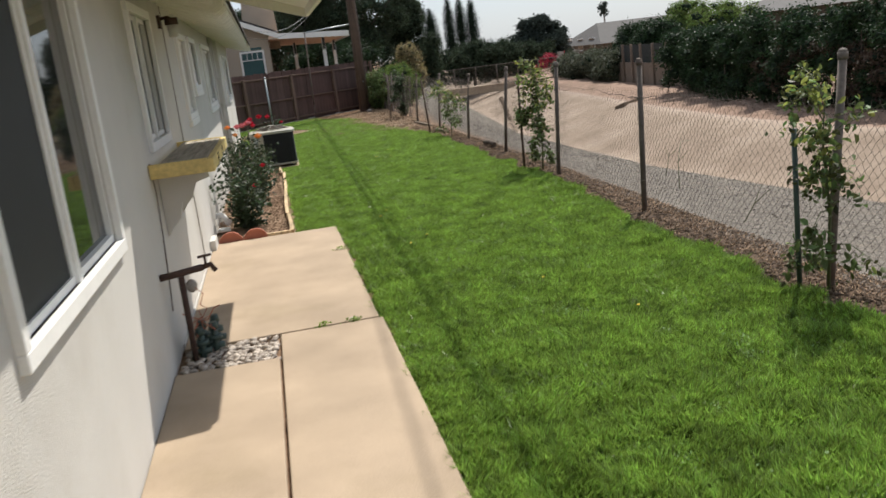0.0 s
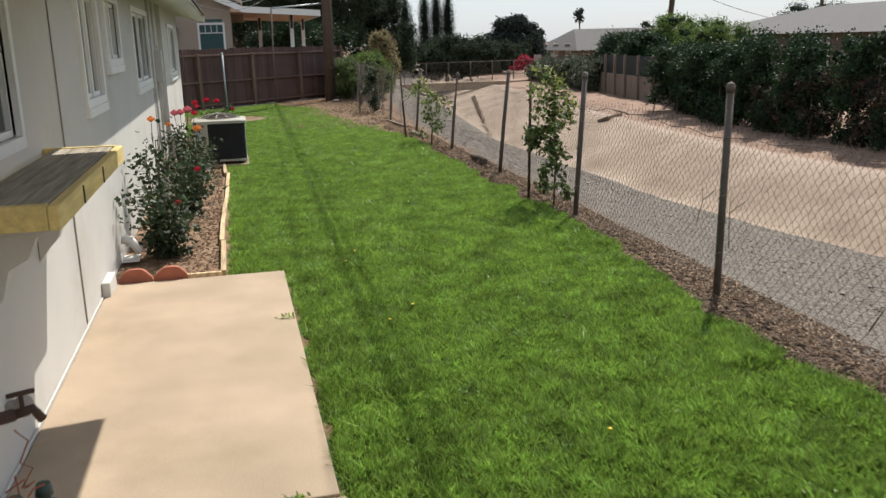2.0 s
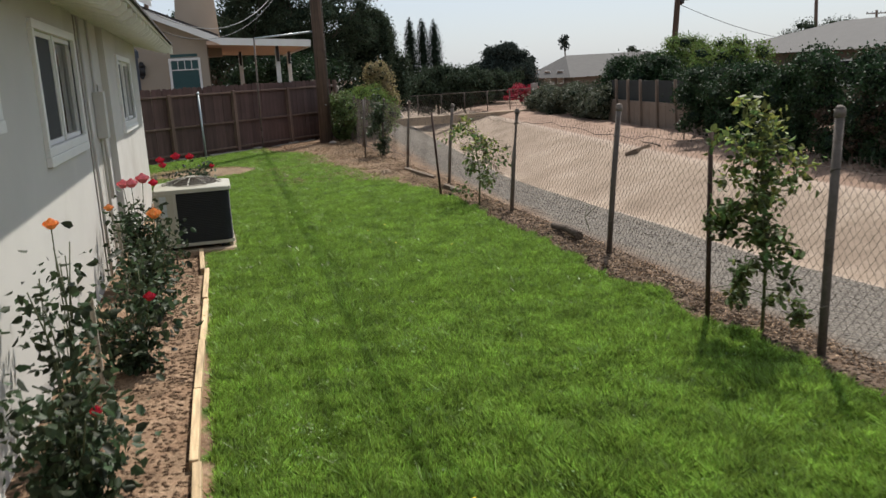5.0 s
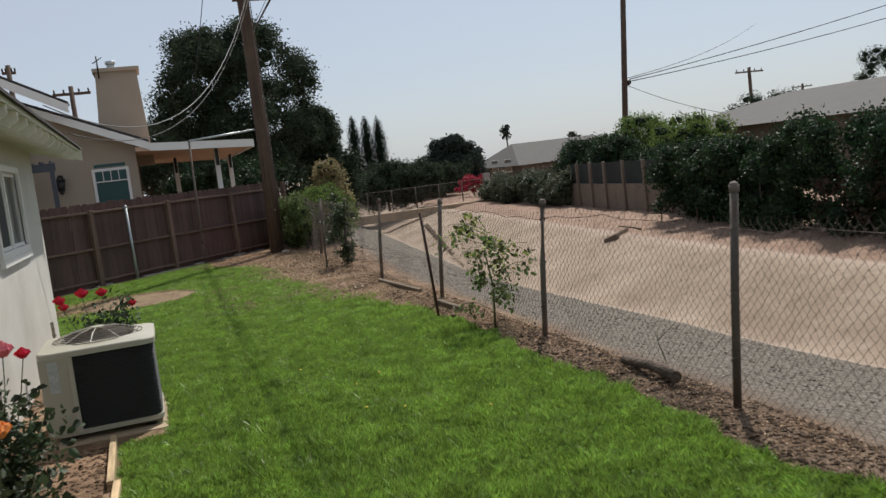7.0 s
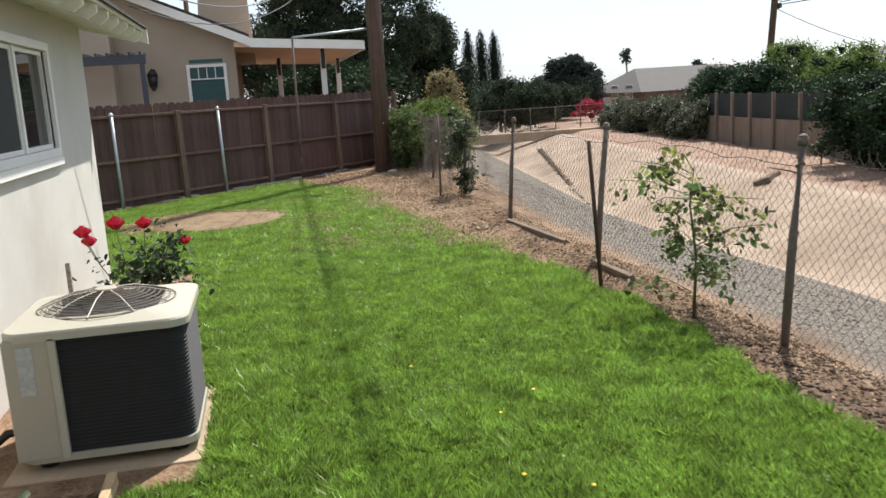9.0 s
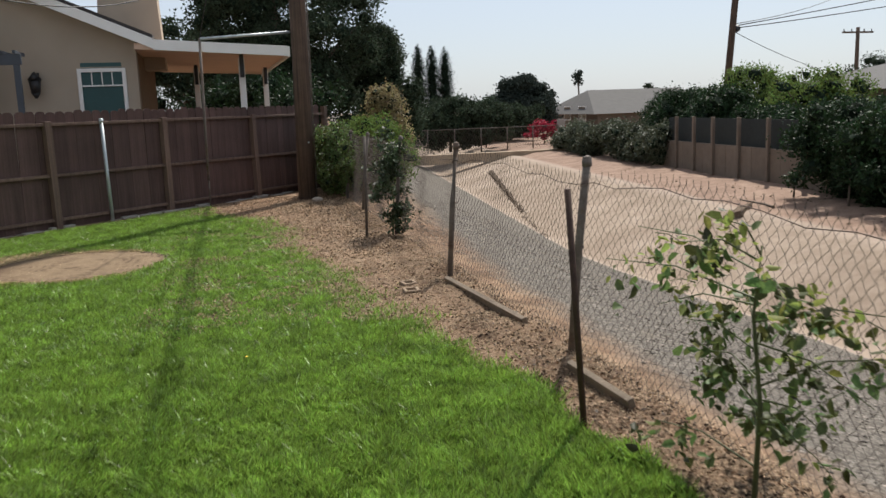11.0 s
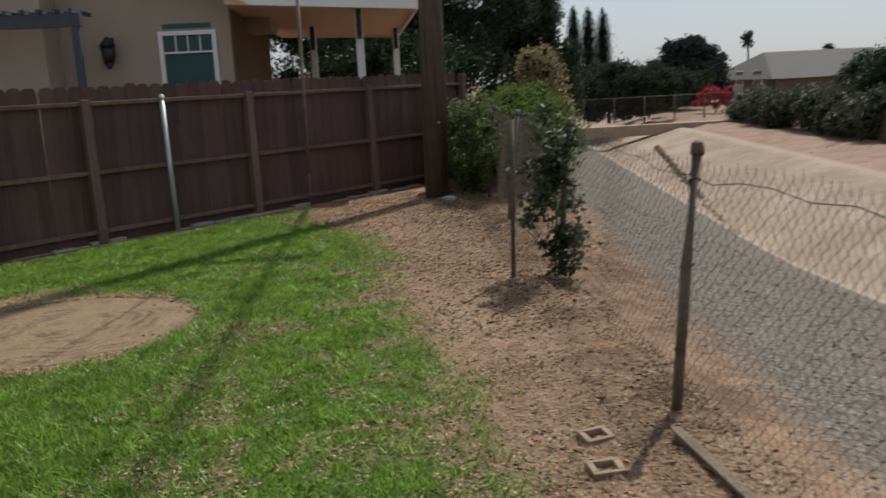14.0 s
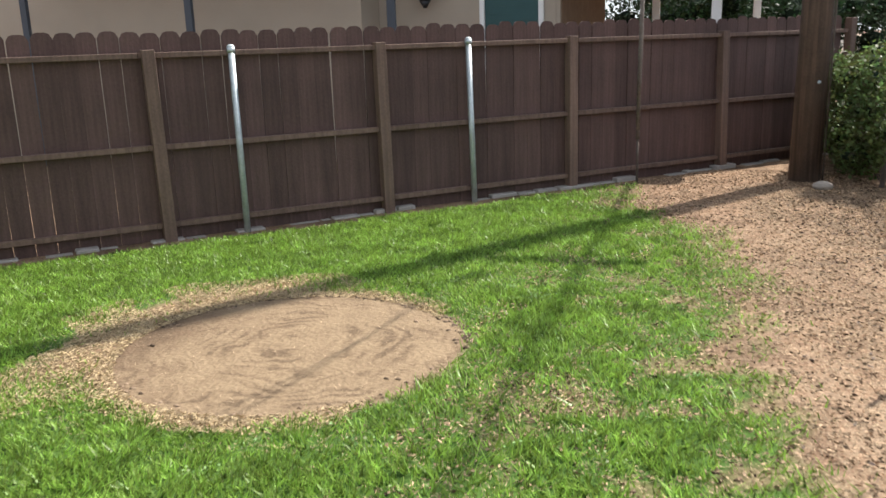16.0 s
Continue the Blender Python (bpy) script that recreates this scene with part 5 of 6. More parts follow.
def far_house(name, x0, x1, y0, y1, zb, ze, zr, label, wallm, roofm, axis="x"):
    h = thing(name, (x0, y0, zb), label, "house", "far houses")
    W, D = x1 - x0, y1 - y0
    bm = bmesh.new(); box(bm, 0, W, 0, D, 0, ze - zb); part("wall", bm, wallm, h)
    bm = bmesh.new()
    o = 0.5
    if axis == "x":
        pts = [(-o, -o, ze), (W + o, -o, ze), (W + o, D + o, ze), (-o, D + o, ze), (o * 3, D / 2, zr), (W - o * 3, D / 2, zr)]
        v = [bm.verts.new((p[0], p[1], p[2] - zb)) for p in pts]
        for q in ((0, 1, 5, 4), (1, 2, 5), (2, 3, 4, 5), (3, 0, 4), (3, 2, 1, 0)):
            bm.faces.new([v[i] for i in q])
    else:
        pts = [(-o, -o, ze), (W + o, -o, ze), (W + o, D + o, ze), (-o, D + o, ze), (W / 2, -o + 1.5, zr), (W / 2, D + o - 1.5, zr)]
        v = [bm.verts.new((p[0], p[1], p[2] - zb)) for p in pts]
        for q in ((0, 1, 4), (1, 2, 5, 4), (2, 3, 5), (3, 0, 4, 5), (3, 2, 1, 0)):
            bm.faces.new([v[i] for i in q])
    part("roof", bm, roofm, h)
    for k in range(3):
        w = part("window", bmesh.new(), WHITE, h)
        bm = bmesh.new(); yy = D * (0.2 + 0.28 * k); box(bm, -0.04, -0.001, yy, yy + 1.3, 0.9, 2.0); bm.to_mesh(w.data); bm.free()
        bm = bmesh.new(); box(bm, -0.05, -0.041, yy + 0.07, yy + 1.23, 0.97, 1.93); part("pane", bm, GLASS, w)
    return h


far_house("house", 26.5, 42, 24, 46, -0.9, 1.5, 3.0, "long low tan house with a grey gravel roof behind the hedge", GREYCON2, GREYROOF, "y")
far_house("house", 29.6, 40.6, 70, 80, -0.9, 0.5, 2.3, "low grey-roofed house beyond the canal bend", GREYCON2, GREYROOF, "x")


def gate_fence():
    f = thing("gate_fence", (0, 55, -0.95), "far chain-link fence with a gate across the end of the canal", "fence")
    for i in range(8):
        x = 11.5 + i * 1.45
        bm = bmesh.new(); tube(bm, [(x, 0, 0), (x, 0, 1.2)], 0.035, 8); part("post", bm, RUSTY, f)
    bm = bmesh.new(); tube(bm, [(11.5, 0, 1.18), (21.7, 0, 1.18)], 0.025, 6); part("top_rail", bm, RUSTY, f)
    v = []
    for i in range(70):
        for s_ in (1, -1):
            x = 11.5 + i * 0.145
            a = np.array([x, 0, 0.03]); b = np.array([x + s_ * 0.7, 0, 1.18])
            r = np.array([0.006, 0, 0])
            if 11.5 <= b[0] <= 21.7:
                v.append(np.stack([a - r, a + r, b + r, b - r]))
    ob = mesh_np("wire_mesh", np.concatenate(v), 4, WIRE, label="wire mesh", parent=f)
    for x in (20.2, 21.3):
        bm = bmesh.new(); box(bm, x, x + 0.35, -0.15, 0.15, 0, 1.5); part("pillar", bm, GREYCON, f)
    bm = bmesh.new(); box(bm, 10, 24, 52.0 - 55, 52.5 - 55, -0.4, 0.06); part("weir_kerb", bm, CONCRETE, f, "pale concrete kerb")


gate_fence()


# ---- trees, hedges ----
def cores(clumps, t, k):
    """Dark filler balls that stand in for the shaded inside of the clumps."""
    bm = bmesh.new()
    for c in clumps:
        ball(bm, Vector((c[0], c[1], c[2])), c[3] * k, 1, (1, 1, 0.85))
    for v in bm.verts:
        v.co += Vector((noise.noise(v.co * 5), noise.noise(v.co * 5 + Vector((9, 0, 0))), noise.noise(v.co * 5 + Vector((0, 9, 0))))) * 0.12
    part("inner_foliage", bm, LEAF_CYP_AND_CORE, t, "dark filler balls for the shaded inside of the foliage")


def make_tree(name, x, y, zb, clumps, nleaf, size, lm, label, cat="tree", trunk=0.15, group="", seed=1, trunk_h=None, flat=0.0, core=0.5):
    """A trunk with limbs and a crown of many leaves over dark filler balls."""
    t = thing(name, (x, y, zb), label, cat, group)
    rng = np.random.default_rng(seed)
    c = np.array(clumps, float)
    if trunk:
        bm = bmesh.new()
        top = c[:, 2].mean() if trunk_h is None else trunk_h
        tube(bm, [(0, 0, -0.2), (0.02, 0.02, top * 0.5), (0, 0, top)], trunk, 8, trunk * 0.5)
        for k in c[: min(8, len(c))]:
            tube(bm, [(0, 0, top * 0.45), ((k[0]) * 0.5, k[1] * 0.5, (top * 0.45 + k[2]) * 0.5 + 0.1), (k[0], k[1], k[2])], trunk * 0.45, 6, trunk * 0.12)
        part("trunk", bm, BARK, t)
    pts = clump_points(c, nleaf, rng)
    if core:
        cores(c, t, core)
    mesh_np("crown", leaves_np(pts, size, rng, flat), 4, lm, kind="", parent=t)
    return t


def random_clumps(n, rx, ry, z0, z1, r, seed, taper=0.0):
    rng = np.random.default_rng(seed)
    out = []
    for _ in range(n):
        a = rng.uniform(0, 2 * np.pi); k = rng.uniform(0, 1) ** 0.5
        z = rng.uniform(z0, z1); f = 1 - taper * (z - z0) / max(z1 - z0, 1e-6)
        mid = (z - (z0 + z1) / 2) / ((z1 - z0) / 2 + 1e-6)
        f *= np.sqrt(max(0.15, 1 - 0.75 * mid * mid))
        out.append((rx * k * f * np.cos(a), ry * k * f * np.sin(a), z, r * rng.uniform(0.6, 1.3)))
    return out


make_tree("tree", 4.8, 41, 0, random_clumps(200, 3.1, 2.9, 0.8, 7.4, 0.55, 1), 105000, 0.105, LEAF_DARK, "tall dense dark-green tree behind the neighbouring house", trunk=0.3, seed=1, group="big dark trees")
make_tree("tree", 8.1, 43, 0, random_clumps(130, 1.9, 1.8, 0.2, 4.2, 0.42, 2, 0.5), 44000, 0.11, LEAF_DARK, "lower dense dark-green tree beside the tall one", trunk=0.25, seed=2, group="big dark trees")
make_tree("tree", 1.4, 46, 0, random_clumps(34, 2.2, 2.2, 1.0, 5.0, 0.7, 3), 20000, 0.13, LEAF_DARK, "dark-green tree showing over the neighbour's roof", trunk=0.22, seed=3, group="big dark trees")
make_tree("tree", 3.6, 36, 0, random_clumps(34, 2.2, 1.4, 0.4, 2.3, 0.5, 33), 18000, 0.09, LEAF_HEDGE, "glossy green garden tree behind the patio", trunk=0.1, seed=33)
for i, (x, h, w_) in enumerate(((18.95, 6.85, 0.44), (19.95, 6.75, 0.48), (20.95, 6.6, 0.48), (17.3, 6.1, 0.62))):
    cl = [(0.05 * math.sin(k * 2.3), 0.05 * math.cos(k * 1.7), 0.3 + k * (h - 0.4) / 30, w_ * (1.2 - 0.95 * (k / 30) ** 6)) for k in range(31)]
    make_tree("cypress_tree", x - 2.0, 73, -0.9, cl, 13000, 0.09, LEAF_CYP_AND_CORE, "slim dark Italian cypress far beyond the canal", trunk=0.1, group="row of cypresses", seed=10 + i)
make_tree("tree", 24.6, 72, -0.9, random_clumps(190, 4.0, 2.8, 0.5, 4.1, 0.5, 5, 0.6), 42000, 0.19, LEAF_HAZED, "round dark spiky-topped tree by the canal bend", trunk=0.2, seed=5)
make_tree("tree", 20.5, 66, -0.9, random_clumps(90, 3.4, 2, 0.3, 2.2, 0.45, 6), 18000, 0.17, LEAF_DARK, "dark green garden shrubs beyond the canal end", "shrub", trunk=0.1, seed=6)
make_tree("tree", 15.0, 58, -0.9, random_clumps(100, 3.6, 2, 0.3, 2.6, 0.48, 7), 22000, 0.16, LEAF_DARK, "dark green garden trees beyond the canal end", "tree", trunk=0.1, seed=7)
for i, x in enumerate((17.9, 21.6)):
    make_tree("bougainvillea_bush", x, 60.5, -0.9, random_clumps(16, 1.5, 0.8, 0.3, 1.05, 0.28, 8 + i), 3400, 0.12, BOUG if i else LEAF_BROWN, "red flowering bougainvillea bush by the far gate" if i else "rusty red bush by the far gate", "bush", trunk=0.04, seed=8 + i)


def palm(x, y, zb, h):
    t = thing("palm_tree", (x, y, zb), "tall thin fan palm far away on the skyline", "palm tree")
    bm = bmesh.new(); tube(bm, [(0, 0, 0), (0.15, 0, h * 0.5), (0, 0, h)], 0.13, 8, 0.1); part("trunk", bm, BARK, t)
    rng = np.random.default_rng(9)
    c = []
    for k in range(60):
        a = rng.uniform(0, 6.28); e = rng.uniform(-1.2, 1.3)
        for s_ in np.linspace(0.2, 1.0, 5):
            c.append((math.cos(a) * math.cos(e) * s_ * 1.1, math.sin(a) * math.cos(e) * s_ * 1.1, h - 0.3 + math.sin(e) * s_ * 1.2))
    mesh_np("crown", leaves_np(np.array(c) * np.array([0.8, 0.8, 0.9]), 0.42, rng, 0, 0.5), 4, LEAF_HAZED, kind="", parent=t)


palm(49.2, 117.5, -0.9, 6.3)
make_tree("tree", 59.8, 118, -0.9, random_clumps(9, 1.7, 1.5, 2.2, 4.3, 0.6, 11), 2500, 0.3, LEAF_DARK, "open-crowned eucalyptus on the skyline", trunk=0.15, seed=11)
make_tree("tree", 46, 100, -0.9, random_clumps(90, 7, 3, 0.5, 2.4, 0.6, 12), 14000, 0.3, LEAF_OLIVE, "pale green trees on the skyline", trunk=0.1, seed=12)
for i, (x, y, rx, ht, n, lm_) in enumerate(((20.3, 42.5, 1.3, 2.4, 16, LEAF_HEDGE), (23.0, 41.5, 1.9, 3.3, 24, LEAF_BRIGHT), (22.3, 36.8, 1.8, 3.0, 24, LEAF_BRIGHT), (19.8, 39.0, 1.2, 2.5, 14, LEAF_HEDGE), (26, 52, 2.6, 2.6, 20, LEAF_HEDGE), (31, 56, 3.0, 2.6, 20, LEAF_BRIGHT), (44, 47, 3.2, 6.0, 26, LEAF_DARK), (37, 50, 3.0, 4.0, 20, LEAF_DARK))):
    make_tree("tree", x, y, -0.95, random_clumps(3 * n + 20, rx, rx, 0.4, ht, 0.42, 20 + i), 17000, 0.10, lm_, ("bright green leafy tree behind the garden wall", "dark green leafy tree behind the garden wall")[lm_ is not LEAF_BRIGHT], "tree", trunk=0.12, group="trees behind the canal wall", seed=20 + i)


def hedge(name, y0, y1, off, z0, ht, depth, n, size, lm_, label, seed, r=0.4, cl_n=None):
    rng = np.random.default_rng(seed)
    cl = []
    k = cl_n or int((y1 - y0) * 3.2)
    for _ in range(k):
        y = rng.uniform(y0, y1)
        hh = ht * (0.85 + 0.25 * float(vnoise(np.array(y), np.array(3.0), 0.5, seed)))
        cl.append((16.3 + float(bend(y) + 0.8 * near_bend(y)) + off + rng.uniform(-depth, depth * 0.4), y, rng.uniform(0.12, hh), r * rng.uniform(0.6, 1.3)))
    xm, ym = float(np.mean([c[0] for c in cl])), (y0 + y1) / 2
    t = thing(name, (xm, ym, z0), label, "hedge")
    cl = [(c[0] - xm, c[1] - ym, c[2], c[3]) for c in cl]
    for c in cl[::14]:
        bm = bmesh.new(); tube(bm, [(c[0] * 1.0, c[1], 0), (c[0] + 0.1, c[1] + 0.1, c[2] * 0.8)], 0.03, 5, 0.01); part("stem", bm, BARK, t)
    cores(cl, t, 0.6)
    mesh_np("foliage", leaves_np(clump_points(cl, n, rng), size, rng), 4, lm_, kind="", parent=t)


hedge("hedge", 4.0, 29.6, -1.2, -1.0, 2.3, 1.0, 150000, 0.09, LEAF_HEDGE, "tall overgrown dark-green hedge covering the canal wall", 31, 0.36, 420)
hedge("hedge", 8.0, 22.0, -2.0, -1.0, 1.6, 0.25, 34000, 0.07, LEAF_BROWN, "dry brown vines hanging in front of the hedge", 32, 0.22, 150)
hedge("hedge", 39.6, 53, -0.6, -1.0, 1.25, 0.9, 52000, 0.10, LEAF_GREY, "low grey-green shrubs along the canal bank", 34, 0.4, 170)
hedge("hedge", 27, 41, 1.4, -1.0, 2.0, 0.6, 60000, 0.10, LEAF_HEDGE, "dark hedge behind the garden wall", 35, 0.42, 170)
make_tree("bush", 4.85, 27.2, -0.1, random_clumps(130, 0.7, 1.9, 0.2, 1.25, 0.2, 41), 22000, 0.055, LEAF_BRIGHT, "bright green vine bush over the end of the chain-link fence", "bush", trunk=0.03, seed=41)
make_tree("bush", 4.15, 26.3, 0.0, random_clumps(70, 0.3, 1.3, 0.1, 1.1, 0.15, 42), 14000, 0.05, LEAF_VINE, "fresh green vine bush beside the utility pole", "bush", trunk=0.03, seed=42, core=0.3)
make_tree("bush", 6.3, 32.5, -0.3, random_clumps(110, 0.65, 0.7, 0.3, 2.15, 0.2, 43, 0.4), 16000, 0.055, LEAF_OLIVE, "tall yellowish dry bush behind the fence", "bush", trunk=0.05, seed=43, core=0.4)


for (x, y, z, pts) in ((5.0, 7.7, -0.28, ((0, 0, 0), (0.05, 0.1, 0.32), (0.22, 0.35, 0.5), (0.5, 0.6, 0.46))), (4.25, 5.1, -0.06, ((0, 0, 0), (0.08, -0.02, 0.14), (0.1, -0.1, 0.3))), (5.6, 9.3, -0.42, ((0, 0, 0), (0.02, -0.1, 0.3), (-0.12, -0.3, 0.48))), (4.5, 12.6, -0.12, ((0, 0, 0), (-0.03, 0.05, 0.16), (0.06, 0.16, 0.28)))):
    bm = bmesh.new(); tube(bm, pts, 0.005, 6, 0.002); tube(bm, [pts[1], (pts[1][0] + 0.1, pts[1][1] - 0.08, pts[1][2] + 0.12)], 0.004, 5, 0.002)
    lone("dry_twig", bm, STEM, "thin bent dry stem growing from the gravel bank", "twig", "dry stems on the bank", at=(x, y, z))


# ---- roses and saplings ----
def blossom(bm, c, r, rng):
    """A rose of cupped petals in rings."""
    for ring, (k, rad, tilt) in enumerate(((4, 0.3, 0.2), (5, 0.55, 0.55), (6, 0.78, 0.95))):
        for i in range(k):
            a = 2 * math.pi * (i + 0.4 * ring) / k + rng.uniform(-0.2, 0.2)
            u = Vector((math.cos(a), math.sin(a), 0)); s_ = Vector((-math.sin(a), math.cos(a), 0))
            base = Vector(c)
            tip = base + u * r * rad * (0.62 if ring < 2 else 0.85) + Vector((0, 0, r * (1.45 - 0.2 * ring)))
            midp = base + u * r * rad + Vector((0, 0, r * 0.7))
            base = base + u * r * rad * 0.3
            w_ = r * (0.3 + 0.22 * ring)
            v = [bm.verts.new(p) for p in (base - s_ * w_ * 0.4, base + s_ * w_ * 0.4, midp + s_ * w_, midp - s_ * w_, tip - s_ * w_ * 0.7, tip + s_ * w_ * 0.7)]
            bm.faces.new(v[:4]); bm.faces.new((v[3], v[2], v[5], v[4]))


def rose_bush(x, y, h, spread, n, blooms, label, seed, size=0.055):
    t = thing("rose_bush", (x, y, 0), label, "rose bush", "rose bushes")
    rng = np.random.default_rng(seed); rr = random.Random(seed)
    ends = []
    for k in range(9):
        a = rr.uniform(0, 6.28); q = rr.uniform(0.2, 1.0) * spread; hh = h * rr.uniform(0.55, 1.0)
        p = Vector((0.03 * math.cos(a), 0.03 * math.sin(a), 0)); pts = [p]
        for s_ in (0.35, 0.7, 1.0):
            pts.append(Vector((q * s_ * math.cos(a) + rr.uniform(-.03, .03), q * s_ * math.sin(a) + rr.uniform(-.03, .03), hh * s_)))
        bm = bmesh.new(); tube(bm, pts, 0.006, 6, 0.003); part("stem", bm, STEM, t); ends.append(pts)
    c = []
    for pts in ends:
        for _ in range(int(n * 1.7) // len(ends)):
            i = rng.integers(0, 3); f_ = rng.random()
            p = np.array(pts[i].lerp(pts[i + 1], f_)); c.append(p + rng.normal(size=3) * np.array([0.075, 0.075, 0.055]) * (1.2 if i else 0.8))
    c = np.array(c); c[:, 2] = np.maximum(c[:, 2], 0.04)
    leafy("foliage", c, size * 0.95, rng, LEAF_ROSE, t, 0.3, 0.62)
    for k, (bx, by, bz, mt_, r) in enumerate(blooms):
        bm = bmesh.new(); r *= 1.1; blossom(bm, (bx, by, bz), r, rr); blossom(bm, (bx, by, bz + r * 0.15), r * 0.6, rr)
        b_ = part("blossom", bm, mt_, t, {"petal_red": "deep red rose blossom", "petal_pink": "pink rose blossom", "petal_orange": "orange rose blossom"}[mt_.name])
        bm = bmesh.new(); e = min(ends, key=lambda q: (q[-1] - Vector((bx, by, bz))).length)
        tube(bm, [e[1], Vector((bx * 0.8, by * 0.8, bz * 0.8)), (bx, by, bz)], 0.003, 5); part("flower_stem", bm, STEM, t)


R_, P_, O_ = PET_RED, PET_PINK, PET_ORANGE
rose_bush(0.33, 8.05, 0.55, 0.26, 620, [(0.12, -0.1, 0.42, R_, 0.022)], "leafy rose bush with one red bloom beside the wall", 51)
rose_bush(0.24, 8.75, 0.95, 0.16, 260, [(0.0, 0.05, 0.98, O_, 0.03)], "tall sparse rose bush with a faded orange bloom", 52)
rose_bush(0.40, 9.7, 0.58, 0.27, 480, [(0.14, -0.2, 0.45, R_, 0.03)], "full rose bush with a red bloom beside the wall", 53)
rose_bush(0.42, 10.9, 0.62, 0.26, 440, [(0.1, -0.1, 0.70, O_, 0.045), (-0.2, 0.1, 0.75, O_, 0.03)], "leafy rose bush with an orange bloom", 54)
rose_bush(0.30, 12.0, 0.72, 0.24, 800, [(0.0, -0.1, 0.80, P_, 0.045), (0.08, -0.02, 0.82, P_, 0.05), (-0.08, 0.1, 0.78, P_, 0.045), (0.15, 0.1, 0.78, R_, 0.035)], "leafy rose bush with pink blooms before the air conditioner", 55)
rose_bush(0.62, 15.1, 0.68, 0.32, 1700, [(-0.27, -0.1, 0.72, R_, 0.045), (-0.25, -0.05, 0.66, R_, 0.04), (-0.1, 0.0, 0.74, R_, 0.05), (0.05, 0.1, 0.72, R_, 0.045), (0.28, 0.1, 0.6, R_, 0.035), (0.0, -0.3, 0.4, R_, 0.03)], "dense rose bush with deep red blooms behind the air conditioner", 56, 0.045)
for (x, y, h) in ((0.28, 9.3, 0.55), (0.22, 11.4, 0.6), (0.3, 14.75, 0.62)):
    bm = bmesh.new(); box(bm, -0.012, 0.012, -0.012, 0.012, -0.05, h, 0.003); lone("wooden_stake", bm, GREYWOOD, "grey wooden plant stake in the rose bed", "stake", "rose bed stakes", at=(x, y, 0))


def sapling(x, y, h, n, spread, label, seed, stake=None, size=0.05, z0=0.15, lm=None):
    t = thing("sapling", (x, y, 0), label, "sapling", "saplings along the fence")
    rng = np.random.default_rng(seed); rr = random.Random(seed)
    bm = bmesh.new(); main = [Vector((0, 0, 0)), Vector((0.03, 0.02, h * 0.4)), Vector((-0.02, 0.0, h * 0.75)), Vector((0.02, 0.02, h))]
    tube(bm, main, 0.011, 7, 0.004)
    part("stem", bm, STEM, t)
    c = []
    for k in range(20):
        f_ = 0.12 + 0.86 * (k + rr.random()) / 20; i = min(int(f_ * 3), 2); p = main[i].lerp(main[i + 1], f_ * 3 - i)
        q = Vector((rr.uniform(-0.5, 0.5) * spread, rr.uniform(-1, 1) * spread, rr.uniform(-0.12, 0.22)))
        bm = bmesh.new(); tube(bm, [p, p + q * 0.5 + Vector((0, 0, 0.04)), p + q], 0.004, 5, 0.0015); part("branch", bm, STEM, t)
        for tw in range(3):
            f0 = rr.uniform(0.35, 1.0); o = p + q * f0
            e = o + Vector((rr.uniform(-0.1, 0.1), rr.uniform(-0.14, 0.14), rr.uniform(-0.12, 0.05)))
            bm = bmesh.new(); tube(bm, [o, o.lerp(e, 0.5) + Vector((0, 0, 0.012)), e], 0.0022, 4, 0.001); part("twig", bm, STEM, t)
            for _ in range(n // 45):
                a = rng.random() ** 0.6; c.append(np.array(o.lerp(e, a)) + rng.normal(size=3) * 0.03)
    c = np.array(c); c[:, 2] = np.maximum(c[:, 2], z0 * 0.4)
    new_ = (rng.random(len(c)) < np.clip((c[:, 2] / h - 0.45) * 1.1, 0.04, 0.7)) & (lm is None)
    leafy("foliage", c[~new_], size, rng, lm or LEAF_VINE, t, 0.1, 0.58)
    if new_.any():
        part_ = leafy("foliage", c[new_], size * 0.9, rng, LEAF_NEW, t, 0.1, 0.5)
        tagged(part_, "fresh yellow-green leaves at the tips")


sapling(3.52, 3.02, 1.15, 630, 0.42, "young leafy sapling tied up beside the chain-link fence", 61)
sapling(3.82, 8.85, 1.2, 1350, 0.38, "full leafy sapling on the chain-link fence", 62)
sapling(3.88, 14.3, 0.92, 590, 0.66, "sparse leafy sapling spreading on the chain-link fence", 65, size=0.052)
sapling(4.08, 21.3, 1.0, 1500, 0.42, "dense young sapling by the far fence posts", 64, lm=LEAF_ROSE)
for (x, y, dx, h, mt_) in ((3.62, 2.62, 0.05, 1.05, RUSTPIPE), (3.69, 9.2, 0.03, 1.12, RUSTPIPE), (3.66, 15.2, -0.06, 1.05, RUSTPIPE), (3.78, 21.3, 0.03, 1.12, RUSTY), (3.5, 3.25, 0.0, 0.9, GREENVALVE)):
    bm = bmesh.new(); tube(bm, [(0, 0, -0.05), (dx, 0.02, h)], 0.015, 8); lone("garden_stake", bm, mt_, "thin dark stake beside the chain-link fence", "stake", "stakes along the fence", at=(x, y, 0))


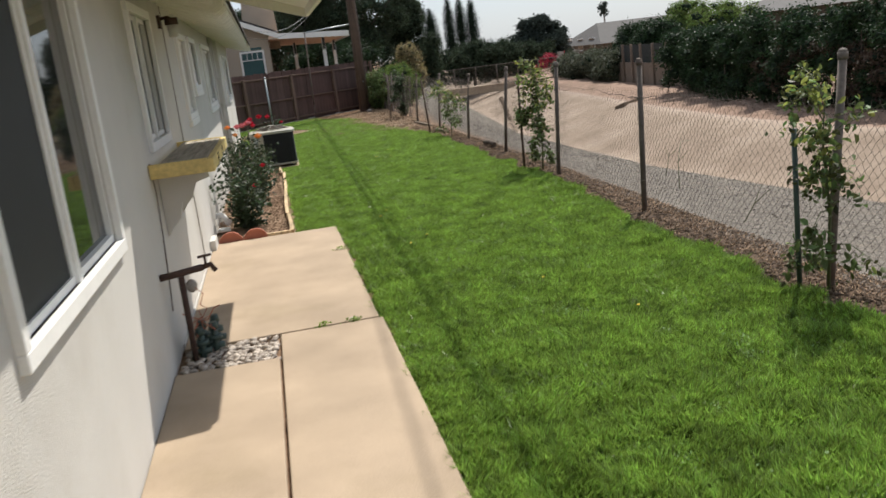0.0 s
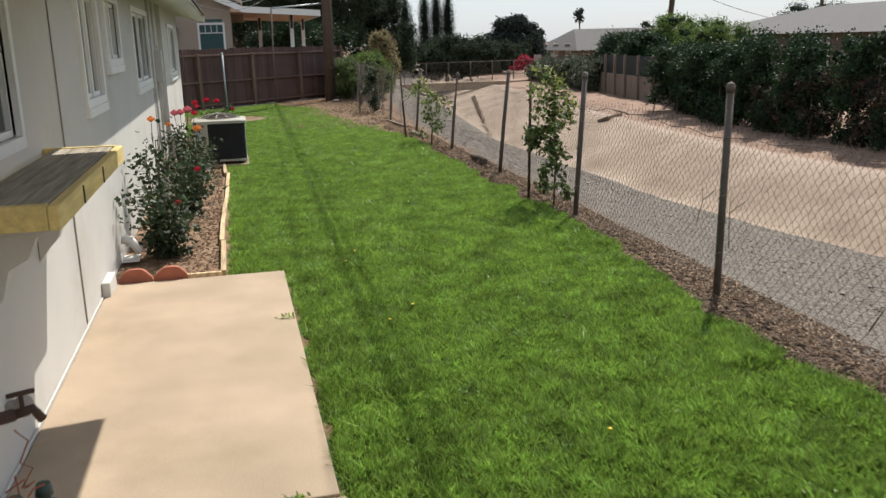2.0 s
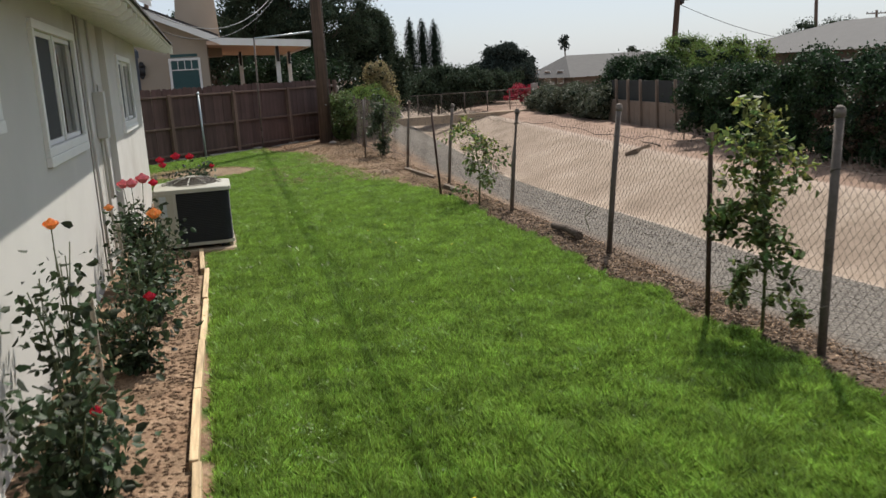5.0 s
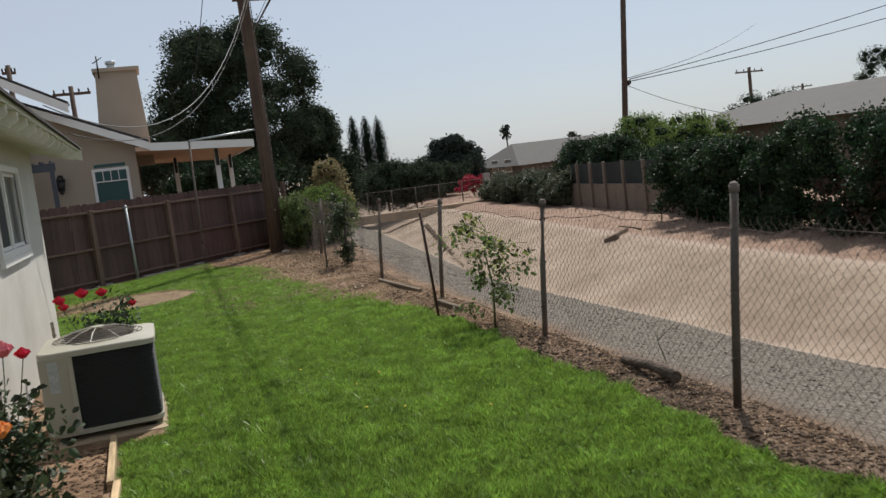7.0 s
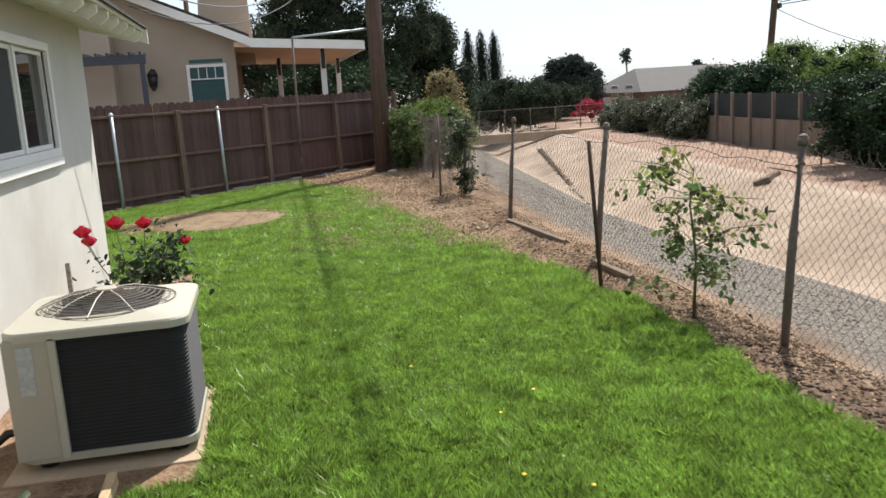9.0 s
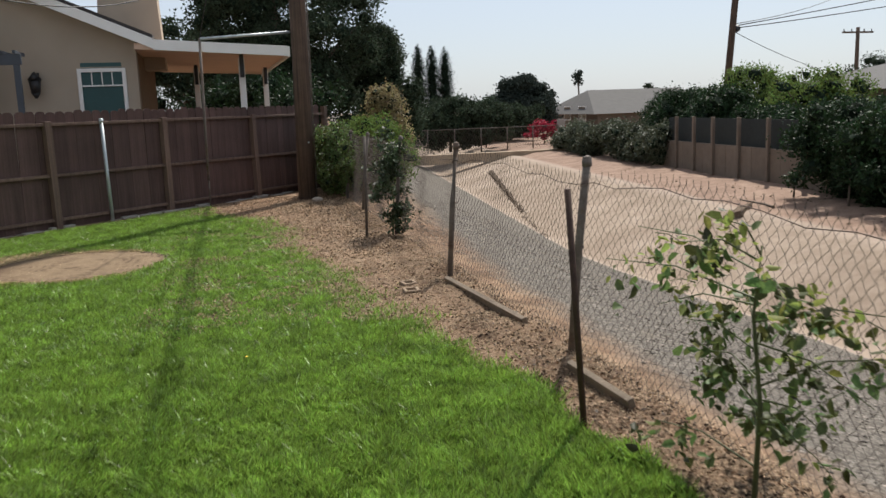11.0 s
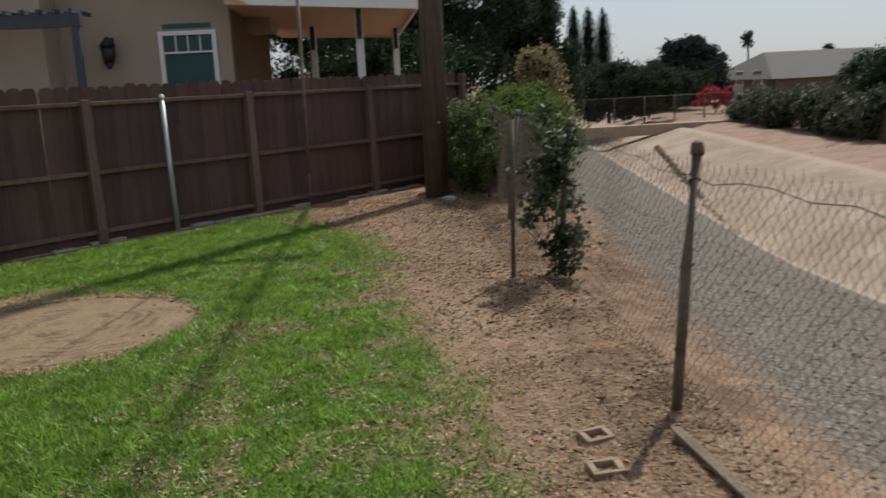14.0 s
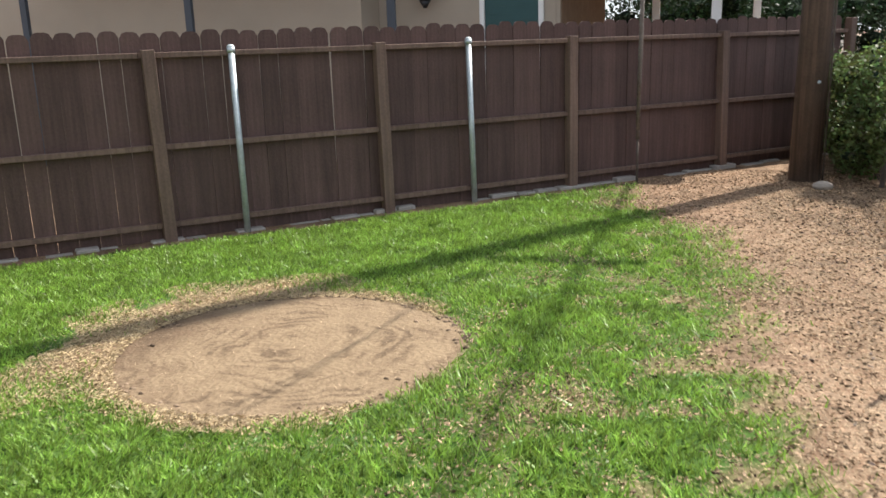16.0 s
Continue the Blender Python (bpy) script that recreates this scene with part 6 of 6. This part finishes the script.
# ---- small things on the ground ----
bm = bmesh.new(); tube(bm, [(0, 0, 0), (0.02, 0.3, 0.015), (0.0, 0.6, 0.0)], 0.038, 10, 0.028)
lone("log", bm, BARK, "short dark rotting log by the foot of the fence", "log", at=(3.98, 11.7, 0.06))
for (x0, y0, x1, y1) in ((3.93, 18.42, 4.03, 16.9), (3.93, 15.95, 3.95, 15.3)):
    d = Vector((x1 - x0, y1 - y0, 0)); bm = bmesh.new(); box(bm, 0, d.length, -0.018, 0.018, -0.05, 0.065, 0.004, Matrix.Rotation(math.atan2(d.y, d.x), 4, "Z") @ Matrix.Rotation(0.3, 4, "X")); lone("retaining_board", bm, BOARD, "half-buried weathered board along the foot of the fence", "board", "boards under the fence", at=(x0, y0, 0))
for k, (x, y, a) in enumerate(((3.62, 18.5, 0.3), (3.58, 18.22, 0.1))):
    bm = bmesh.new()
    m = Matrix.Rotation(a, 4, "Z") @ Matrix.Rotation(0.12, 4, "X") @ Matrix.Diagonal((0.62, 0.66, 0.7, 1))
    for q in ((-0.1, 0.1, -0.07, -0.045), (-0.1, 0.1, 0.045, 0.07), (-0.1, -0.06, -0.045, 0.045), (0.06, 0.1, -0.045, 0.045)):
        box(bm, *q, -0.05, 0.05, 0.006, m)
    lone("concrete_block", bm, SOIL2, "small hollow tan concrete block half sunk in the soil", "block", "blocks in the soil", at=(x, y, -0.004))
bm = bmesh.new(); tube(bm, [(0, 0, 0), (0.1, 0.5, 0.02), (0.0, 1.1, 0.05), (0.3, 1.7, 0.02)], 0.03, 6, 0.01)
lone("dead_branch", bm, BARK, "dead branch lying on the canal bank", "branch", at=(13.6, 27.5, -0.95))
# Sunken dark wedge added to stand for a dark crack in the bank.
bm = bmesh.new(); box(bm, -0.2, 0.2, -0.75, 0.75, -0.2, 0.03, 0.02, Matrix.Rotation(-0.75, 4, "Z") @ Matrix.Rotation(-0.35, 4, "Y"))
lone("broken_slab", bm, MULCH, "dark tilted wedge standing for a crack in the reddish canal bank", "broken slab", at=(13.4, 28.5, -1.1))


def bits(name, xy, size, mt_, label, seed, zoff=0.0, sq=0.6):
    """Many rough small lumps on the ground, joined."""
    rng = np.random.default_rng(seed)
    n = len(xy)
    z = ground_z(xy[:, 0], xy[:, 1])
    c = np.stack([xy[:, 0], xy[:, 1], z + zoff], 1)
    s = size * rng.uniform(0.4, 1.3, n)
    oct_ = np.array([(1, 0, 0), (0, 1, 0), (-1, 0, 0), (0, -1, 0), (0, 0, 1), (0, 0, -1)], float)
    V = oct_[None] * (1 + 0.5 * rng.uniform(-1, 1, (n, 6, 1))) * s[:, None, None]
    V[:, :, 2] *= sq
    a = rng.uniform(0, 6.28, n); ca, sa = np.cos(a)[:, None], np.sin(a)[:, None]
    X = V[:, :, 0] * ca - V[:, :, 1] * sa; Y = V[:, :, 0] * sa + V[:, :, 1] * ca
    V = np.stack([X * 1.3, Y, V[:, :, 2]], -1) + c[:, None, :]
    f = np.array([(0, 1, 4), (1, 2, 4), (2, 3, 4), (3, 0, 4), (1, 0, 5), (2, 1, 5), (3, 2, 5), (0, 3, 5)])
    me = bpy.data.meshes.new(name)
    vv = V.reshape(-1, 3); ff = (f[None] + 6 * np.arange(n)[:, None, None]).reshape(-1, 3).astype(np.int32)
    me.vertices.add(len(vv)); me.vertices.foreach_set("co", vv.astype(np.float32).ravel())
    me.loops.add(ff.size); me.loops.foreach_set("vertex_index", ff.ravel())
    me.polygons.add(len(ff)); me.polygons.foreach_set("loop_start", np.arange(0, ff.size, 3, dtype=np.int32)); me.polygons.foreach_set("loop_total", np.full(len(ff), 3, dtype=np.int32))
    me.update(calc_edges=True); me.materials.append(mt_)
    return tagged(new(name, me), label, "", "", "stuff")


def scatter(n, x0, x1, y0, y1, seed, keep=None):
    rng = np.random.default_rng(seed)
    p = np.stack([rng.uniform(x0, x1, n), rng.uniform(y0, y1, n)], 1)
    if keep is not None:
        p = p[keep(p[:, 0], p[:, 1], rng.random(n))]
    return p


bits("soil_clods", scatter(26000, 3.3, 4.2, 0, 14.5, 71, lambda x, y, r: (grass_amount(x, y) < 0.3) & (r < 0.35 + vnoise(x, y, 2, 3))), 0.013, MULCH, "dark clods and bark chips along the fence", 71)
bits("soil_clods", scatter(3200, 3.35, 4.15, 0, 14.5, 72, lambda x, y, r: (grass_amount(x, y) < 0.3) & (r < 2.2 * vnoise(x, y, 2.6, 3) - 0.9)), 0.012, HUMUS, "larger clods of dug soil along the fence", 72, 0.0, 0.8)
bits("wood_chips", scatter(12000, 1.5, 4.2, 14.5, 27, 73, lambda x, y, r: (grass_amount(x, y) < 0.5) & (np.hypot(x - 0.8, y - 20.78) > 1.1) & (r < (0.2 + 0.8 * smoothstep(2.2, 3.6, x)) * (1 - 0.6 * smoothstep(18, 20.5, y))) & (y < fence_line_y(x) - 0.1)), 0.009, CHIP, "brown bark chips strewn over bare soil", 73, 0.0, 0.35)
bits("bed_soil_lumps", scatter(3500, 0.05, 0.72, 7.3, 13.0, 74), 0.010, SOIL, "reddish-brown lumps of soil in the rose bed", 74)
bits("bank_gravel", scatter(26000, 4.4, 9.6, 1.0, 26, 75, lambda x, y, r: canal_s(x, y) < 9.3), 0.014, STONE, "grey gravel on the canal bank", 75, 0.0, 0.4)
bits("bank_rubble", scatter(700, 12.5, 18.0, 6, 40, 76, lambda x, y, r: canal_s(x, y) > 12.9), 0.032, CHIP, "lumps of earth on the far bank", 76)
bits("dug_clods", scatter(1500, 2.7, 4.15, 14.5, 25, 79, lambda x, y, r: (grass_amount(x, y) < 0.3) & (r < 1.3 * vnoise(x, y, 1.1, 33) - 0.25 + 0.4 * smoothstep(3.4, 3.9, x)) & (y < fence_line_y(x) - 0.2)), 0.014, SOIL, "reddish-brown clods of dug soil near the fence", 79, 0.0, 0.7)
bits("hole_crumbs", scatter(900, -0.5, 1.7, 19.6, 21.4, 77, lambda x, y, r: np.abs(np.hypot(x - 0.8, y - 20.78) / 0.85 - 1.0) < 0.06 + 0.2 * r * r), 0.012, CHIP, "crumbs of soil round a bare patch in the lawn", 77)


_r = np.random.default_rng(78)
_t = _r.random(900)
_p = np.stack([10.05 + 4.1 * _t + _r.normal(size=900) * 0.05, 31.6 + 16.8 * _t], 1)
bits("canal_debris", _p, 0.045, MULCH, "dark line of debris along the canal floor", 78)


_a = _r.uniform(0.2, 2.9, 420)
_q = 0.85 + 0.03 * _r.normal(size=420)
_p = np.stack([0.8 + _q * np.cos(_a), 20.78 + _q * np.sin(_a)], 1)
bits("damp_soil", _p, 0.012, MULCH, "dark soil crumbs along the back of the bare patch", 80, 0.0, 0.5)


# ---- grass ----
def grass_mesh(name, n, x0, x1, y0, y1, seed, h=0.034, w=0.0045, label=""):
    rng = np.random.default_rng(seed)
    x = rng.uniform(x0, x1, n); y = rng.uniform(y0, y1, n)
    keep = rng.random(n) < grass_amount(x, y) ** 1.3
    x, y = x[keep], y[keep]; n = len(x)
    a = rng.uniform(0, 2 * np.pi, n)
    tuft = (0.35 + 0.5 * vnoise(x, y, 7, 21) + 1.1 * vnoise(x, y, 24, 22)) * (0.7 + 0.5 * vnoise(x, y, 1.4, 23))
    hh = h * tuft * rng.uniform(0.6, 1.25, n)
    ww = w * rng.uniform(0.7, 1.4, n)
    lean = rng.normal(size=(n, 2)) * 0.6 + np.stack([vnoise(x, y, 11, 24) - 0.5, vnoise(x, y, 11, 25) - 0.5], 1) * 1.1
    z = ground_z(x, y) + 0.002
    c, s = np.cos(a) * ww, np.sin(a) * ww
    base = np.stack([x, y, z], 1)
    side = np.stack([c, s, np.zeros(n)], 1)
    tip = base + np.stack([lean[:, 0] * hh, lean[:, 1] * hh, hh], 1)
    V = np.stack([base - side, base + side, tip], 1).reshape(-1, 3)
    return mesh_np(name, V, 3, GRASS, label=label)


grass_mesh("lawn", 1150000, 0.7, 3.9, 1.0, 17.4, 81, label="short bright green mown lawn grass")
grass_mesh("lawn", 520000, -3.2, 3.9, 17.4, 25.5, 82, label="short bright green lawn grass thinning to bare soil", h=0.028, w=0.0042)
grass_mesh("lawn", 60000, 1.1, 3.7, -1.0, 1.0, 83, label="short bright green mown lawn grass")
# small pale leaves that stand in for glints on the blades
rng = np.random.default_rng(86)
x = rng.uniform(0.9, 3.7, 420); y = rng.uniform(1.0, 22, 420)
x = (x[:, None] + rng.normal(size=(420, 30)) * 0.045).ravel(); y = (y[:, None] + rng.normal(size=(420, 30)) * 0.045).ravel()
k = grass_amount(x, y) > 0.5
x, y = x[k], y[k]
mesh_np("clover", leaves_np(np.stack([x, y, ground_z(x, y) + rng.uniform(0.014, 0.03, len(x))], 1), 0.014, rng, 0.8, 0.8), 4, LEAF_GLINT, label="small pale leaf bits standing in for glints on the lawn")
# leaf litter and clods on the worn soil
x = np.where(rng.random(5200) < 0.7, rng.normal(3.75, 0.28, 5200), rng.uniform(1.6, 4.2, 5200)); y = rng.uniform(13.5, 25.3, 5200)
k = (grass_amount(x, y) < 0.35) & (x < 4.3) & (vnoise(x, y, 1.6, 31) > 0.4) & (y < fence_line_y(x) - 0.15)
x, y = x[k], y[k]
mesh_np("leaf_litter", leaves_np(np.stack([x, y, ground_z(x, y) + rng.uniform(0.004, 0.014, len(x))], 1), 0.024, rng, 0.75, 0.5), 4, LEAF_BROWN, label="dark dry leaf litter on the worn soil")
# flat chips and straw bits over the bare soil by the fence
rng = np.random.default_rng(88)
x = rng.uniform(1.6, 4.2, 130000); y = rng.uniform(14.0, 26.5, 130000)
k = (grass_amount(x, y) < 0.6) & (x < 4.25) & (rng.random(130000) < 0.15 + 0.85 * vnoise(x, y, 2.2, 35)) & (y < fence_line_y(x) - 0.15) & (np.hypot(x - 0.8, y - 20.78) > 0.9)
x, y = x[k], y[k]
mesh_np("bark_litter", leaves_np(np.stack([x, y, ground_z(x, y) + rng.uniform(0.003, 0.012, len(x))], 1), 0.022, rng, 0.85, 0.38), 4, LITTER, label="pale and brown bark litter over the bare soil")
x = rng.uniform(3.3, 4.2, 42000); y = rng.uniform(-0.5, 14.4, 42000)
k = (grass_amount(x, y) < 0.5) & (rng.random(42000) < 0.2 + 0.8 * vnoise(x, y, 3.0, 37))
x, y = x[k], y[k]
mesh_np("bark_litter", leaves_np(np.stack([x, y, ground_z(x, y) + rng.uniform(0.006, 0.024, len(x))], 1), 0.02, rng, 0.6, 0.4), 4, LITTER, label="brown bark litter on the dark soil along the fence")
# dead straw round the back of the bare patch
x = rng.uniform(-1.0, 1.4, 120000); y = rng.uniform(19.4, 22.4, 120000)
d = np.hypot(x - 0.8, y - 20.78) / 0.85; a = np.arctan2(y - 20.78, x - 0.8)
k = (d > 0.93) & (d < 1.25 + 0.5 * vnoise(x, y, 3, 36)) & (((a > 1.6) | (a < -2.2)) | (d < 1.12)) & (y < fence_line_y(x) - 0.2)
x, y = x[k], y[k]
mesh_np("dead_grass", leaves_np(np.stack([x, y, ground_z(x, y) + rng.uniform(0.003, 0.012, len(x))], 1), 0.026, rng, 0.8, 0.16), 4, DEADGRASS, label="pale dead grass round the bare patch")
# dry blades in the worn part
rng = np.random.default_rng(84)
x = np.where(rng.random(200000) < 0.4, rng.uniform(3.0, 4.25, 200000), rng.uniform(-1.2, 4.1, 200000)); y = rng.uniform(13.8, 25.5, 200000)
gg = grass_amount(x, y)
k = (gg < 0.8) & ((gg > 0.02) | (rng.random(200000) < 0.2 + 0.7 * smoothstep(2.8, 3.3, x))) & (y < fence_line_y(x) - 0.15)
x, y = x[k], y[k]
d = rng.normal(size=(len(x), 2)); d /= np.linalg.norm(d, axis=1)[:, None]
L_ = rng.uniform(0.01, 0.03, len(x))
b0 = np.stack([x, y, ground_z(x, y) + 0.006], 1)
t0 = b0 + np.stack([d[:, 0] * L_, d[:, 1] * L_, rng.uniform(0, 0.012, len(x))], 1)
sd = np.stack([-d[:, 1] * 0.0016, d[:, 0] * 0.0016, np.zeros(len(x))], 1)
mesh_np("dry_grass", np.stack([b0 - sd, b0 + sd, t0], 1).reshape(-1, 3), 3, STRAW, label="dry straw-coloured grass on the worn soil")


# ---- pebbles between the slabs ----
def pebble_bed():
    p = thing("pebble_bed", (0, 3.6, 0), "small bed of pale rounded pebbles between the path slabs", "pebbles")
    rr = random.Random(91)
    variants = []
    for k in range(6):
        bm = bmesh.new(); ball(bm, (0, 0, 0), 0.021, 1, (1.2, 0.9, 0.6))
        for v in bm.verts:
            v.co *= 1 + 0.25 * noise.noise(v.co * 60 + Vector((k * 3, 0, 0)))
        me = bpy.data.meshes.new("pebble"); bm.to_mesh(me); bm.free(); me.materials.append(PEBBLE); me.shade_smooth()
        variants.append(me)
    for k in range(290):
        ob = new("pebble", rr.choice(variants)); ob.parent = p
        ob.location = (rr.uniform(0.04, 0.55), rr.uniform(0.0, 0.41), 0.008 + rr.uniform(0, 0.014)); ob.rotation_euler = (rr.uniform(-.4, .4), rr.uniform(-.4, .4), rr.uniform(0, 6.3)); s_ = rr.uniform(0.6, 1.2); ob.scale = (s_, s_, s_)


pebble_bed()


for k in range(14):
    rr_ = random.Random(200 + k)
    x, y = rr_.uniform(1.6, 3.3), rr_.uniform(3.0, 17.0)
    d_ = thing("dandelion", (x, y, 0), "small yellow dandelion flower in the lawn", "flower", "dandelions in the lawn")
    bm = bmesh.new(); tube(bm, [(0, 0, 0), (0.004, 0, 0.04)], 0.0015, 5); part("stalk", bm, STEM, d_)
    bm = bmesh.new(); ball(bm, (0.004, 0, 0.043), 0.010, 1, (1, 1, 0.45)); part("bloom", bm, YELLOW, d_)
for k, (x, y) in enumerate(((0.83, 4.01), (1.02, 4.01), (1.12, 6.1))):
    rng = np.random.default_rng(300 + k)
    c = np.stack([rng.normal(size=40) * 0.025 + x, rng.normal(size=40) * 0.012 + y, rng.uniform(0.02, 0.055, 40)], 1)
    mesh_np("weed", leaves_np(c, 0.03, rng, 0.3, 0.35), 4, GRASS, kind="", label="small green weed in the joint of the slabs", category="weed")
